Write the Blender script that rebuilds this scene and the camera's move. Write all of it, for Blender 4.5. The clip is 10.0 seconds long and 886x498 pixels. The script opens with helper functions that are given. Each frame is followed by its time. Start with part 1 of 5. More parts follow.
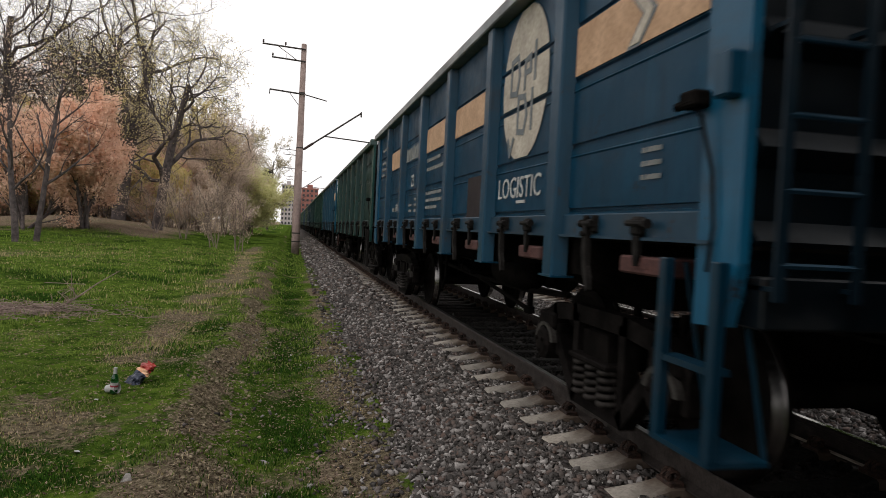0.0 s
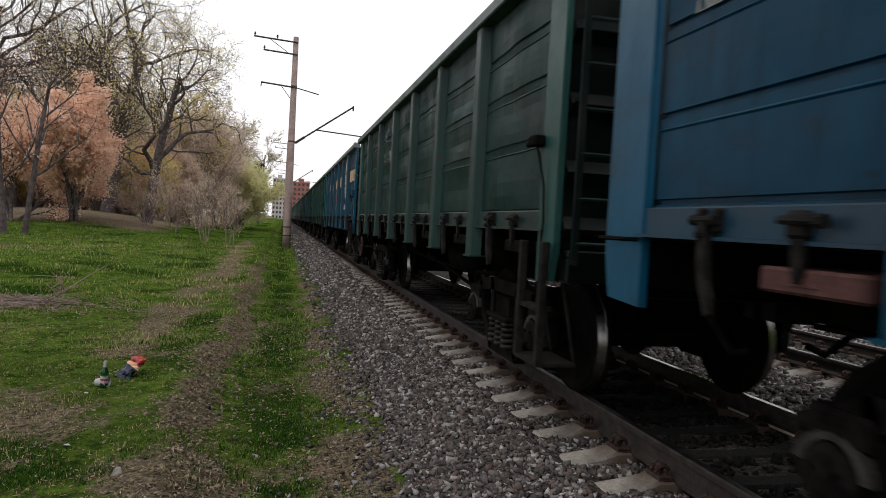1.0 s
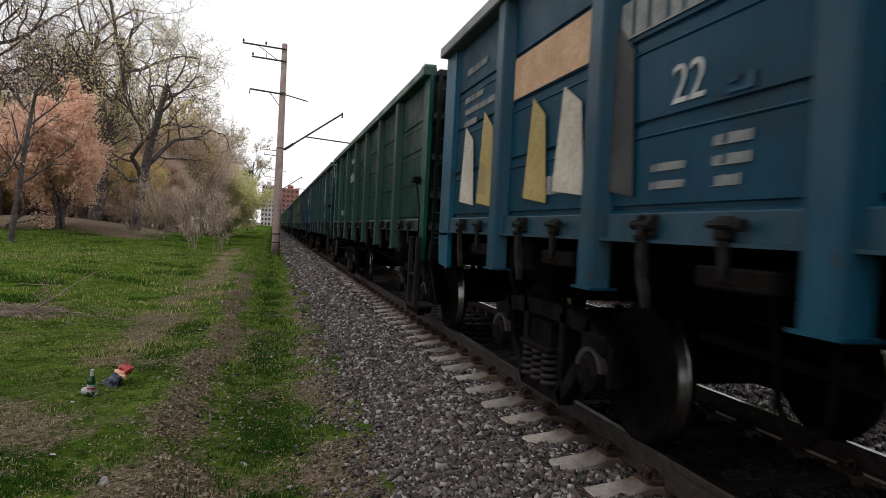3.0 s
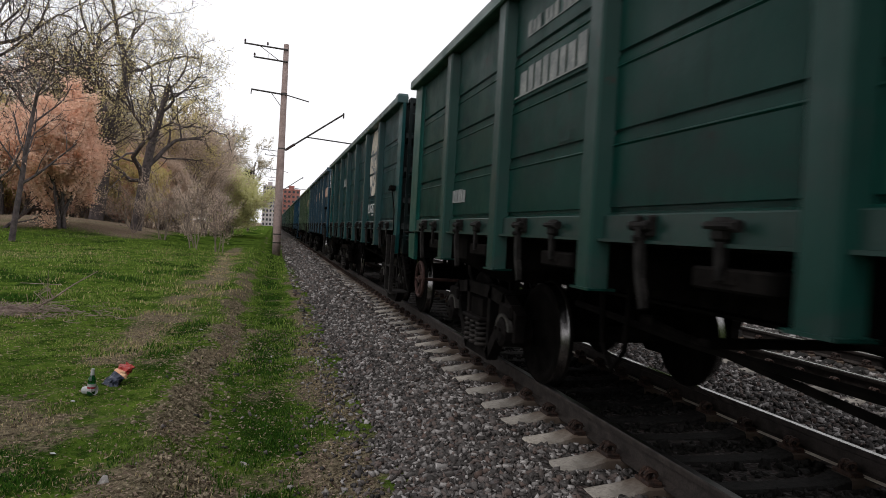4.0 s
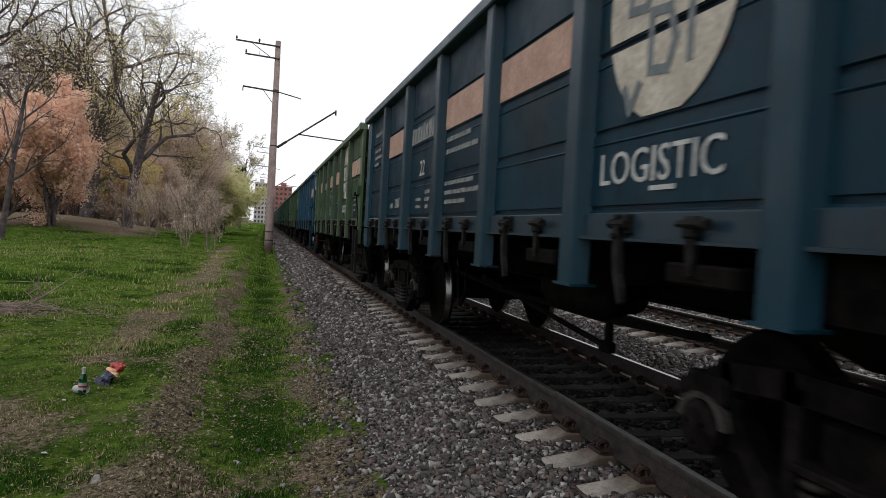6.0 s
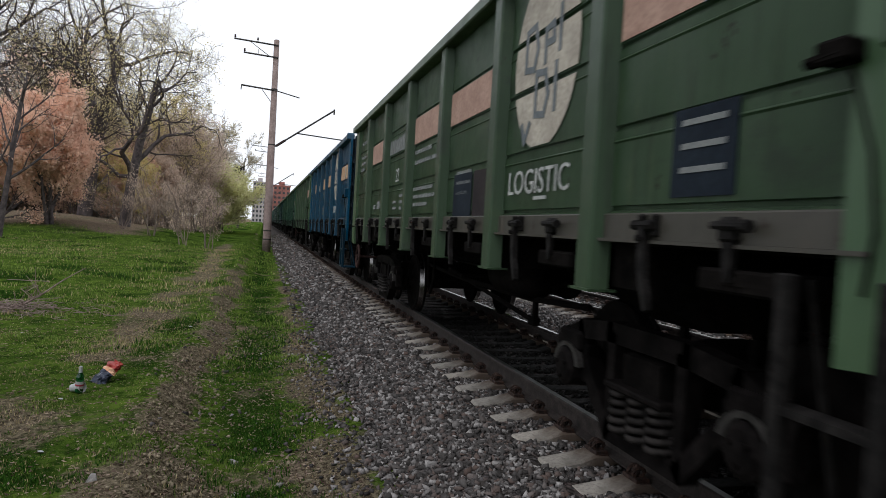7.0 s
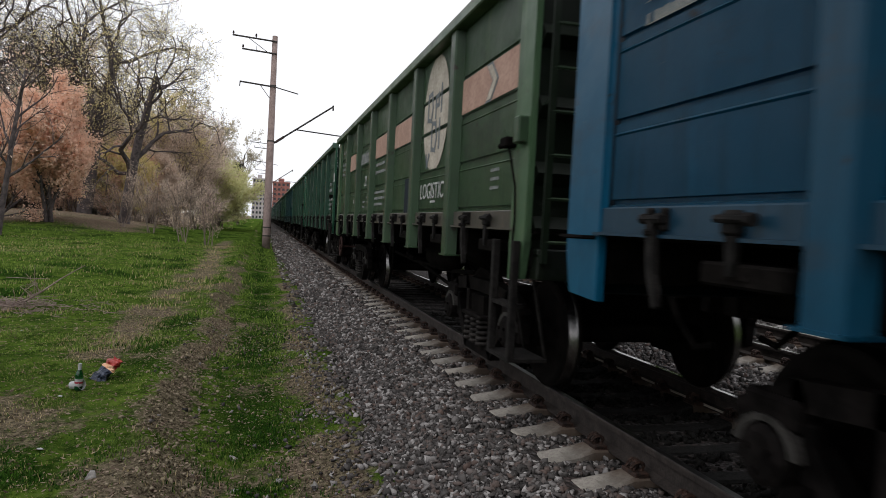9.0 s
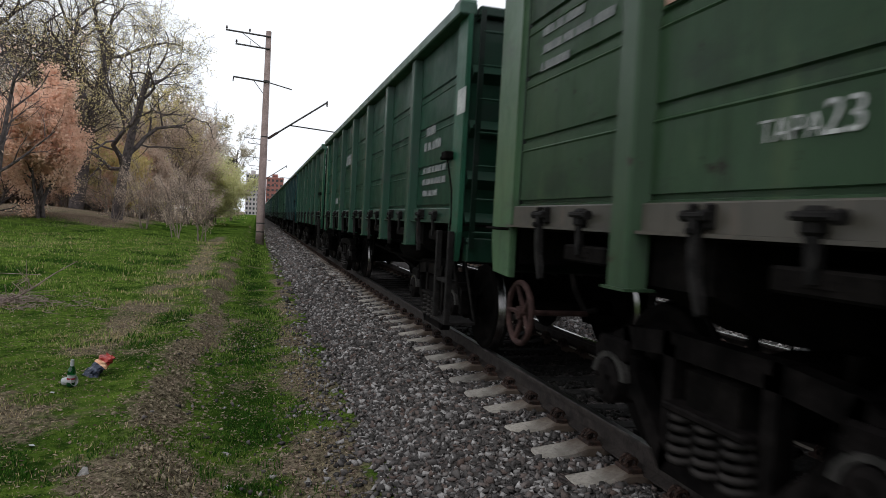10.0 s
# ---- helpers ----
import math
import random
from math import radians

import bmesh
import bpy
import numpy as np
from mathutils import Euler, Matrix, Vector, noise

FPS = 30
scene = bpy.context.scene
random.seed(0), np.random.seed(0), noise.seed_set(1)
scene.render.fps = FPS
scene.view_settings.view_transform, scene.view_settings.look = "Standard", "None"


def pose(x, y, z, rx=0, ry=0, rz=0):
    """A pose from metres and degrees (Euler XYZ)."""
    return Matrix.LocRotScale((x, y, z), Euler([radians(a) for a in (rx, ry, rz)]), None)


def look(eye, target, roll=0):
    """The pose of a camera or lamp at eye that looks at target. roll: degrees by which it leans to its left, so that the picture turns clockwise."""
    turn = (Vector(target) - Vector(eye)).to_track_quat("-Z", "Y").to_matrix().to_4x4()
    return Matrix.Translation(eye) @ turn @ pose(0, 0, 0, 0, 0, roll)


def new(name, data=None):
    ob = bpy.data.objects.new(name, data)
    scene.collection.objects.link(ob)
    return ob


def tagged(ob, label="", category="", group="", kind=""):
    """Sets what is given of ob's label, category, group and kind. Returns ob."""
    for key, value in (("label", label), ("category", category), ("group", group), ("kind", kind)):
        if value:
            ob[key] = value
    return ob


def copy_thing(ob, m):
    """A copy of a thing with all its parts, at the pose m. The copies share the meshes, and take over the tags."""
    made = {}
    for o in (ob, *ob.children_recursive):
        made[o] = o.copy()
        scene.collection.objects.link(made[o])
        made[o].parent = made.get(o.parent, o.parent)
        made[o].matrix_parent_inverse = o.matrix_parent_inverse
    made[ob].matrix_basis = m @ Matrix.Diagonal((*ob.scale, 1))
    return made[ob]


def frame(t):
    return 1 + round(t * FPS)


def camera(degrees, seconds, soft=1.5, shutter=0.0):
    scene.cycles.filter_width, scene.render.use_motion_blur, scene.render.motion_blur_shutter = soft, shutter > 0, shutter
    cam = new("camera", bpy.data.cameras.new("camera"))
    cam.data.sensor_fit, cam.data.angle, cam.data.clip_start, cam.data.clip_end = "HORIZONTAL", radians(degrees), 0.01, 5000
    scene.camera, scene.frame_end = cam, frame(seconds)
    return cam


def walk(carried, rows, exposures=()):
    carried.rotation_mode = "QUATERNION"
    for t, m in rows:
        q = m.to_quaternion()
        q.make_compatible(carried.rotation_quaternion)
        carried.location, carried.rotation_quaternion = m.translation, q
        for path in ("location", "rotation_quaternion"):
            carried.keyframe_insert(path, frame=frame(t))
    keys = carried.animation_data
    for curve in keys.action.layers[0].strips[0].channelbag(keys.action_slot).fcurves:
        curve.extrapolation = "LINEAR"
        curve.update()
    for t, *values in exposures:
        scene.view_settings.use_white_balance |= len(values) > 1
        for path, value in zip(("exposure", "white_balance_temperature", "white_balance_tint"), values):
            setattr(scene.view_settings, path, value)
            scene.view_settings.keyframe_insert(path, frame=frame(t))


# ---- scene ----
# Railway line: x across the track (near rail at 0), y along it, z up from the rail's top.
cam = camera(66.3, 10.0, soft=0.6, shutter=0.12)
PATH = [
    (0.0, pose(-2.564, 0.003, 1.378, 88.405, -2.883, -12.574)),
    (0.5, pose(-2.570, -0.004, 1.381, 88.181, -3.154, -13.282)),
    (1.0, pose(-2.570, 0.000, 1.377, 87.998, -3.200, -13.283)),
    (1.5, pose(-2.568, 0.006, 1.372, 87.833, -3.221, -13.562)),
    (2.0, pose(-2.557, 0.001, 1.382, 88.073, -2.975, -13.825)),
    (2.5, pose(-2.563, -0.012, 1.380, 88.424, -2.841, -14.113)),
    (4.0, pose(-2.564, -0.011, 1.372, 88.655, -3.172, -14.083)),
    (4.5, pose(-2.563, -0.004, 1.377, 88.461, -2.990, -14.234)),
    (5.0, pose(-2.562, -0.009, 1.379, 88.323, -3.053, -14.350)),
    (5.5, pose(-2.569, -0.008, 1.376, 88.461, -3.016, -14.596)),
    (7.0, pose(-2.561, -0.021, 1.382, 88.421, -3.321, -14.864)),
    (7.5, pose(-2.558, -0.018, 1.380, 88.619, -3.317, -14.595)),
    (8.0, pose(-2.558, -0.022, 1.385, 88.458, -3.171, -14.729)),
    (8.5, pose(-2.553, -0.022, 1.375, 88.456, -3.118, -14.904)),
    (9.0, pose(-2.545, -0.017, 1.379, 88.062, -3.013, -14.868)),
    (9.5, pose(-2.554, -0.020, 1.375, 88.240, -3.103, -15.468)),
    (10.0, pose(-2.546, -0.012, 1.378, 87.782, -3.132, -15.376)),
]

# the clip's white balance drifts a little cooler
TINT = [(0, 0.04, 6500, 9), (1, 0.02, 6280, 9), (2.5, 0, 6250, 9), (4.5, 0, 6180, 9), (5.5, 0, 6130, 8), (7, 0, 5900, 7), (8, 0, 5820, 7), (9, 0, 6080, 8), (10, 0, 5920, 6)]
walk(cam, PATH, TINT)

# ---- light: a white overcast sky, and a wide weak sun behind it ----
world = bpy.data.worlds.new("sky")
scene.world = world
world.use_nodes = True
wn, wl = world.node_tree.nodes, world.node_tree.links
sky = wn.new("ShaderNodeTexSky")
sky.sky_type = "NISHITA"
sky.sun_disc = False
sky.sun_elevation, sky.sun_rotation = radians(63), radians(-133)
sky.dust_density, sky.air_density = 5.0, 1.0
grey = wn.new("ShaderNodeHueSaturation")
grey.inputs["Saturation"].default_value = 0.22
wl.new(sky.outputs[0], grey.inputs["Color"])
veil = wn.new("ShaderNodeMix")
veil.data_type = "RGBA"
veil.inputs[0].default_value = 0.9
veil.inputs[7].default_value = (9.2, 8.85, 8.8, 1)
wl.new(grey.outputs[0], veil.inputs[6])
wl.new(veil.outputs[2], wn["Background"].inputs[0])
wn["Background"].inputs[1].default_value = 0.13
sun = new("sun", bpy.data.lights.new("sun", "SUN"))
sun.data.energy, sun.data.angle, sun.data.color = 1.1, radians(30), (1.0, 0.94, 0.87)
sun.matrix_world = look((-15, -14, 40), (0, 0, 0))
scene.view_settings.exposure = 0.0

# ---- materials ----


def rgba(c):
    return (c[0], c[1], c[2], 1)


class Nodes:
    """A short way to wire a material."""

    def __init__(self, name, rough=0.8, metal=0.0):
        self.mat = bpy.data.materials.new(name)
        self.mat.use_nodes = True
        self.n, self.l = self.mat.node_tree.nodes, self.mat.node_tree.links
        self.bsdf = self.n["Principled BSDF"]
        self.bsdf.inputs["Roughness"].default_value = rough
        self.bsdf.inputs["Metallic"].default_value = metal
        self.co = self.n.new("ShaderNodeTexCoord").outputs["Object"]

    def put(self, socket, value):
        if isinstance(value, bpy.types.NodeSocket):
            self.l.new(value, socket)
        elif isinstance(value, (tuple, list)) and len(value) == 3 and socket.type == "RGBA":
            socket.default_value = rgba(value)
        else:
            socket.default_value = value

    def world_place(self):
        return self.n.new("ShaderNodeNewGeometry").outputs["Position"]

    def scaled(self, v, s):
        m = self.n.new("ShaderNodeMapping")
        m.inputs["Scale"].default_value = s
        self.l.new(v, m.inputs[0])
        return m.outputs[0]

    def noise(self, scale, detail=4.0, v=None, rough=0.6):
        t = self.n.new("ShaderNodeTexNoise")
        t.inputs["Scale"].default_value, t.inputs["Detail"].default_value = scale, detail
        t.inputs["Roughness"].default_value = rough
        self.l.new(v or self.co, t.inputs["Vector"])
        return t.outputs["Fac"]

    def voronoi(self, scale, v=None, out="Distance"):
        t = self.n.new("ShaderNodeTexVoronoi")
        t.inputs["Scale"].default_value = scale
        self.l.new(v or self.co, t.inputs["Vector"])
        return t.outputs[out]

    def ramp(self, fac, lo, hi, a=0.0, b=1.0):
        t = self.n.new("ShaderNodeMapRange")
        t.interpolation_type = "SMOOTHSTEP"
        for i, x in zip((1, 2, 3, 4), (lo, hi, a, b)):
            t.inputs[i].default_value = x
        self.l.new(fac, t.inputs[0])
        return t.outputs[0]

    def mix(self, fac, a, b, blend="MIX"):
        t = self.n.new("ShaderNodeMix")
        t.data_type, t.blend_type = "RGBA", blend
        self.put(t.inputs[0], fac)
        self.put(t.inputs[6], a)
        self.put(t.inputs[7], b)
        return t.outputs[2]

    def math(self, op, a, b):
        t = self.n.new("ShaderNodeMath")
        t.operation = op
        self.put(t.inputs[0], a)
        self.put(t.inputs[1], b)
        return t.outputs[0]

    def done(self, colour, bump=None, strength=0.4, dist=0.01, rough=None):
        self.put(self.bsdf.inputs["Base Color"], colour)
        if rough is not None:
            self.put(self.bsdf.inputs["Roughness"], rough)
        if bump is not None:
            b = self.n.new("ShaderNodeBump")
            b.inputs["Strength"].default_value, b.inputs["Distance"].default_value = strength, dist
            self.l.new(bump, b.inputs["Height"])
            self.l.new(b.outputs[0], self.bsdf.inputs["Normal"])
        return self.mat


def plain(name, dark, light, scale=8.0, rough=0.8, metal=0.0, bump=0.3, dist=0.006, rand=0.0, spec=0.25):
    m = Nodes(name, rough, metal)
    m.bsdf.inputs["Specular IOR Level"].default_value = spec
    col = m.mix(m.ramp(m.noise(scale), 0.3, 0.7), dark, light)
    col = m.mix(m.ramp(m.noise(scale * 7, 3), 0.35, 0.7, 0, 0.5), col, tuple(0.55 * c for c in dark))
    if rand:
        r = m.n.new("ShaderNodeObjectInfo").outputs["Random"]
        col = m.mix(1.0, col, m.mix(r, (1 - rand,) * 3, (1 + rand,) * 3), "MULTIPLY")
    return m.done(col, m.noise(scale * 5), bump, dist)


def paint_material():
    """Weathered wagon paint: the colour comes from the object, with dust, rust spots and run-down streaks."""
    m = Nodes("wagon_paint", 0.5)
    m.bsdf.inputs["Specular IOR Level"].default_value = 0.2
    info = m.n.new("ShaderNodeObjectInfo")
    w = m.co
    base = info.outputs["Color"]
    own = m.math("MULTIPLY", info.outputs["Random"], 9.0)
    shift = m.n.new("ShaderNodeVectorMath")
    m.l.new(w, shift.inputs[0])
    m.l.new(own, shift.inputs[1])
    w = shift.outputs[0]
    col = m.mix(m.ramp(m.noise(0.9, 5, w), 0.35, 0.75, 0, 0.5), base, m.mix(1.0, base, (0.55, 0.6, 0.6), "MULTIPLY"))
    col = m.mix(m.ramp(m.noise(0.6, 3, w), 0.5, 0.8, 0, 0.35), col, m.mix(1.0, base, (1.9, 1.6, 1.5), "MULTIPLY"))
    streak = m.noise(3.0, 5, m.scaled(w, (1, 5, 0.35)))
    col = m.mix(m.ramp(streak, 0.52, 0.75, 0, 0.6), col, m.mix(1.0, base, (0.4, 0.38, 0.36), "MULTIPLY"))
    dust = m.noise(2.2, 6, w)
    col = m.mix(m.ramp(dust, 0.58, 0.85, 0, 0.25), col, (0.06, 0.055, 0.048))
    film = m.noise(1.3, 6, m.scaled(w, (1, 0.6, 1.3)), 0.7)
    col = m.mix(m.ramp(film, 0.52, 0.66, 0, 0.55), col, m.mix(0.45, m.mix(1.0, base, (0.5, 0.45, 0.45), "MULTIPLY"), (0.035, 0.036, 0.038)))
    wash = m.noise(2.0, 6, m.scaled(w, (1, 2.2, 0.5)), 0.7)
    col = m.mix(m.ramp(wash, 0.55, 0.7, 0, 0.4), col, m.mix(1.0, base, (2.2, 1.7, 1.6), "MULTIPLY"))
    spots = m.noise(4.5, 7, w, 0.72)
    col = m.mix(m.ramp(spots, 0.63, 0.68, 0, 0.85), col, (0.022, 0.013, 0.010))
    scuff = m.noise(5.0, 6, m.scaled(w, (1, 0.5, 2.5)), 0.75)
    col = m.mix(m.ramp(scuff, 0.68, 0.74, 0, 0.6), col, m.mix(0.5, base, (0.16, 0.15, 0.14)))
    rough = m.ramp(dust, 0.3, 0.8, 0.30, 0.55)
    return m.done(col, m.noise(11, 5, w), 0.25, 0.008, rough)


def ballast_material(name, tone=1.0):
    m = Nodes(name, 0.9)
    m.bsdf.inputs["Specular IOR Level"].default_value = 0.05
    g = m.world_place()
    cell = m.voronoi(22, g, "Color")
    sep = m.n.new("ShaderNodeSeparateColor")
    m.l.new(cell, sep.inputs[0])
    col = m.mix(sep.outputs[0], (0.13 * tone, 0.115 * tone, 0.115 * tone), (0.36 * tone, 0.33 * tone, 0.33 * tone))
    col = m.mix(m.ramp(sep.outputs[1], 0.6, 0.9, 0, 0.5), col, (0.30 * tone, 0.20 * tone, 0.18 * tone))
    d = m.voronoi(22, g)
    # Shade in the gaps between stones, mixed into the colour.
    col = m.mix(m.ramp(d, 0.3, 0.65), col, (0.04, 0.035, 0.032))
    return m.done(col, d, 1.0, -0.05)


def stone_material():
    m = Nodes("ballast_stone", 0.9)
    m.bsdf.inputs["Specular IOR Level"].default_value = 0.08
    r = m.n.new("ShaderNodeNewGeometry").outputs["Random Per Island"]
    info = m.n.new("ShaderNodeObjectInfo").outputs["Random"]
    k = m.n.new("ShaderNodeMath")
    k.operation = "FRACT"
    m.l.new(m.math("ADD", r, info), k.inputs[0])
    ramp = m.n.new("ShaderNodeValToRGB")
    e = ramp.color_ramp.elements
    e[0].color, e[1].color = rgba((0.024, 0.022, 0.021)), rgba((0.32, 0.30, 0.29))
    for at, c in ((0.25, (0.050, 0.046, 0.044)), (0.5, (0.080, 0.073, 0.070)), (0.62, (0.092, 0.064, 0.054)), (0.8, (0.14, 0.130, 0.126))):
        e.new(at).color = rgba(c)
    m.l.new(k.outputs[0], ramp.inputs[0])
    g = m.world_place()
    col = m.mix(m.ramp(m.noise(45, 3, g), 0.4, 0.7, 0, 0.4), ramp.outputs[0], (0.075, 0.067, 0.064))
    return m.done(col, m.noise(90, 3, g), 0.4, 0.005)


def ground_material():
    """Spring turf, worn earth and dry litter, by the painted shares on the mesh and by noise."""
    m = Nodes("turf_and_earth", 0.95)
    m.bsdf.inputs["Specular IOR Level"].default_value = 0.0
    g = m.world_place()
    share = m.n.new("ShaderNodeVertexColor")
    share.layer_name = "share"
    sep = m.n.new("ShaderNodeSeparateColor")
    m.l.new(share.outputs[0], sep.inputs[0])
    fine = m.noise(22, 8, g, 0.78)
    mid = m.noise(2.3, 5, g)
    grass = m.mix(m.ramp(mid, 0.3, 0.7), (0.022, 0.054, 0.006), (0.095, 0.15, 0.020))
    grass = m.mix(m.ramp(fine, 0.45, 0.75, 0, 0.6), grass, (0.145, 0.16, 0.045))
    deep = m.mix(m.ramp(fine, 0.35, 0.7), (0.006, 0.018, 0.003), (0.030, 0.064, 0.008))
    grass = m.mix(m.ramp(sep.outputs[2], 0.25, 0.8, 0, 0.9), grass, deep)
    tufts = m.noise(6.5, 7, g, 0.72)
    grass = m.mix(m.ramp(tufts, 0.47, 0.60, 0, 0.75), grass, (0.010, 0.026, 0.004))
    grass = m.mix(m.ramp(m.noise(60, 5, g, 0.8), 0.55, 0.72, 0, 0.6), grass, (0.26, 0.26, 0.12))
    earth = m.mix(m.ramp(fine, 0.34, 0.66), (0.022, 0.017, 0.011), (0.24, 0.20, 0.135))
    edge = m.math("ADD", sep.outputs[0], m.math("MULTIPLY", m.math("SUBTRACT", m.noise(5, 8, g, 0.75), 0.5), 1.5))
    col = m.mix(m.ramp(edge, 0.35, 0.7), grass, earth)
    litter = m.math("ADD", sep.outputs[1], m.math("MULTIPLY", m.math("SUBTRACT", m.noise(9, 5, g, 0.7), 0.5), 0.8))
    col = m.mix(m.ramp(litter, 0.4, 0.75), col, m.mix(m.ramp(fine, 0.35, 0.7), (0.06, 0.044, 0.032), (0.34, 0.265, 0.195)))
    return m.done(col, m.math("ADD", fine, m.noise(90, 3, g)), 0.9, 0.04)


def leaf_material(name, a, b, rough=0.7, thin=0.5):
    """Leaves and blades: matt, and partly lit from behind."""
    m = Nodes(name, rough)
    r = m.n.new("ShaderNodeNewGeometry").outputs["Random Per Island"]
    col = m.mix(r, a, b)
    m.bsdf.inputs["Specular IOR Level"].default_value = 0.05
    m.done(col)
    back = m.n.new("ShaderNodeBsdfTranslucent")
    m.l.new(col, back.inputs["Color"])
    both = m.n.new("ShaderNodeMixShader")
    both.inputs[0].default_value = thin
    m.l.new(m.bsdf.outputs[0], both.inputs[1])
    m.l.new(back.outputs[0], both.inputs[2])
    m.l.new(both.outputs[0], m.n["Material Output"].inputs["Surface"])
    return m.mat


PAINT = paint_material()
CHORD = PAINT
# Grimy metal, taken near black: the shade under the wagons is in the colour.
IRON = plain("shaded_grimy_iron", (0.003, 0.0028, 0.0026), (0.010, 0.0085, 0.0078), 6, 0.9, 0.0, 0.4, spec=0.02)
DUSTY = plain("shaded_dusty_steel", (0.0025, 0.0022, 0.0021), (0.012, 0.010, 0.0095), 5, 0.75, 0.0, 0.4, spec=0.03)
# Paler than the side frames: the springs' highlights are put into this colour.
SPRING = plain("highlight_spring_steel", (0.009, 0.008, 0.0075), (0.032, 0.028, 0.026), 7, 0.6, 0.0, 0.3, spec=0.06)
# Pale casting that carries the lit crescent above the axle boxes.
ADAPTER = plain("highlight_pale_casting", (0.012, 0.011, 0.010), (0.045, 0.041, 0.038), 8, 0.55, 0.0, 0.3, spec=0.2)
LEVER = plain("dusty_cast_fittings", (0.005, 0.0045, 0.0043), (0.020, 0.018, 0.017), 14, 0.75, 0.0, 0.4, spec=0.08)
HANDRUST = plain("dull_red_brown_casting", (0.022, 0.012, 0.011), (0.058, 0.032, 0.028), 12, 0.75, 0.0, 0.3, spec=0.1)
RUSTRED = plain("red_brown_iron", (0.035, 0.013, 0.012), (0.085, 0.036, 0.032), 6, 0.75, 0.0, 0.3)
WORN = plain("worn_bright_steel", (0.15, 0.143, 0.14), (0.30, 0.29, 0.285), 9, 0.27, 1.0, 0.1)
# Near rail's top, darkened in colour for the wagons it mirrors.
DIMSTEEL = plain("mirror_dark_steel", (0.035, 0.032, 0.031), (0.085, 0.078, 0.075), 9, 0.42, 1.0, 0.1)
RAILRUST = plain("rail_rust", (0.015, 0.0115, 0.010), (0.042, 0.033, 0.029), 9, 0.8, 0.0, 0.4)
CLIPRUST = plain("clip_rust", (0.014, 0.009, 0.0075), (0.055, 0.029, 0.020), 30, 0.75, 0.0, 0.4, rand=0.3)
STENCIL = plain("worn_stencil_paint", (0.13, 0.14, 0.14), (0.24, 0.245, 0.235), 9, 0.7, 0.0, 0.1)
WHITE = plain("faded_white_paint", (0.30, 0.305, 0.30), (0.46, 0.46, 0.44), 6, 0.7, 0.0, 0.1)
CREAM = plain("faded_cream_paint", (0.33, 0.29, 0.24), (0.48, 0.43, 0.36), 4, 0.7, 0.0, 0.1)
ORANGE = plain("faded_orange_paint", (0.38, 0.235, 0.14), (0.50, 0.32, 0.20), 4, 0.7, 0.0, 0.1)
PINKISH = plain("faded_salmon_paint", (0.32, 0.195, 0.15), (0.42, 0.27, 0.21), 4, 0.7, 0.0, 0.1)
PATCH = plain("brown_touch_up_paint", (0.018, 0.014, 0.016), (0.034, 0.027, 0.028), 4, 0.75, 0.0, 0.1, spec=0.1)
NAVY = plain("navy_touch_up_paint", (0.007, 0.011, 0.018), (0.014, 0.020, 0.029), 4, 0.75, 0.0, 0.1, spec=0.1)
REDPAINT = plain("sprayed_red_paint", (0.24, 0.02, 0.035), (0.36, 0.04, 0.06), 4, 0.6, 0.0, 0.1)
YELLOW = plain("sprayed_yellow_paint", (0.26, 0.19, 0.06), (0.36, 0.27, 0.10), 4, 0.6, 0.0, 0.1)
BLACKPAINT = plain("sprayed_black_paint", (0.02, 0.02, 0.022), (0.05, 0.05, 0.05), 4, 0.6, 0.0, 0.1)
BALLAST = ballast_material("crushed_granite_bed", 0.30)
STONE = stone_material()
GROUND = ground_material()
# Dark colour between the rails, holding the shade under the train.
BEDSHADE = plain("train_shade_stone", (0.008, 0.0075, 0.007), (0.026, 0.024, 0.022), 30, 0.9, 0.0, 0.4, spec=0.1)


def sleeper_material():
    """Pale concrete, browned by rust near the rail seats."""
    m = Nodes("weathered_concrete", 0.92)
    m.bsdf.inputs["Specular IOR Level"].default_value = 0.2
    col = m.mix(m.ramp(m.noise(6), 0.3, 0.7), (0.16, 0.145, 0.128), (0.29, 0.268, 0.24))
    col = m.mix(m.ramp(m.noise(40, 4), 0.45, 0.75, 0, 0.6), col, (0.09, 0.078, 0.068))
    sep = m.n.new("ShaderNodeSeparateXYZ")
    m.l.new(m.co, sep.inputs[0])
    out = m.math("ADD", m.math("ABSOLUTE", sep.outputs[0], 0.0), m.math("MULTIPLY", m.math("SUBTRACT", m.noise(9, 4), 0.5), 0.22))
    col = m.mix(m.ramp(out, 0.95, 1.16, 0.85, 0), col, (0.062, 0.040, 0.027))
    r = m.n.new("ShaderNodeObjectInfo").outputs["Random"]
    col = m.mix(1.0, col, m.mix(r, (0.8, 0.8, 0.8), (1.15, 1.13, 1.1)), "MULTIPLY")
    return m.done(col, m.noise(30, 5), 0.5, 0.008)


CONCRETE = sleeper_material()
POLE = plain("brownish_mast_concrete", (0.23, 0.17, 0.155), (0.36, 0.275, 0.255), 2.5, 0.9, 0.0, 0.4)
BARK = plain("grey_brown_bark", (0.048, 0.040, 0.041), (0.145, 0.118, 0.115), 5, 0.95, 0.0, 0.8, 0.03)
TWIG = plain("grey_twigs", (0.17, 0.132, 0.112), (0.32, 0.255, 0.215), 5, 0.95, 0.0, 0.3)


# ---- building helpers ----
MESHES = {}


def smooth(me, on=True):
    me.polygons.foreach_set("use_smooth", [on] * len(me.polygons))
    return me


def mesh_of(name, bm, material, soft=False):
    me = bpy.data.meshes.new(name)
    bm.normal_update()
    bm.to_mesh(me)
    bm.free()
    me.materials.append(material)
    if soft:
        smooth(me)
    return me


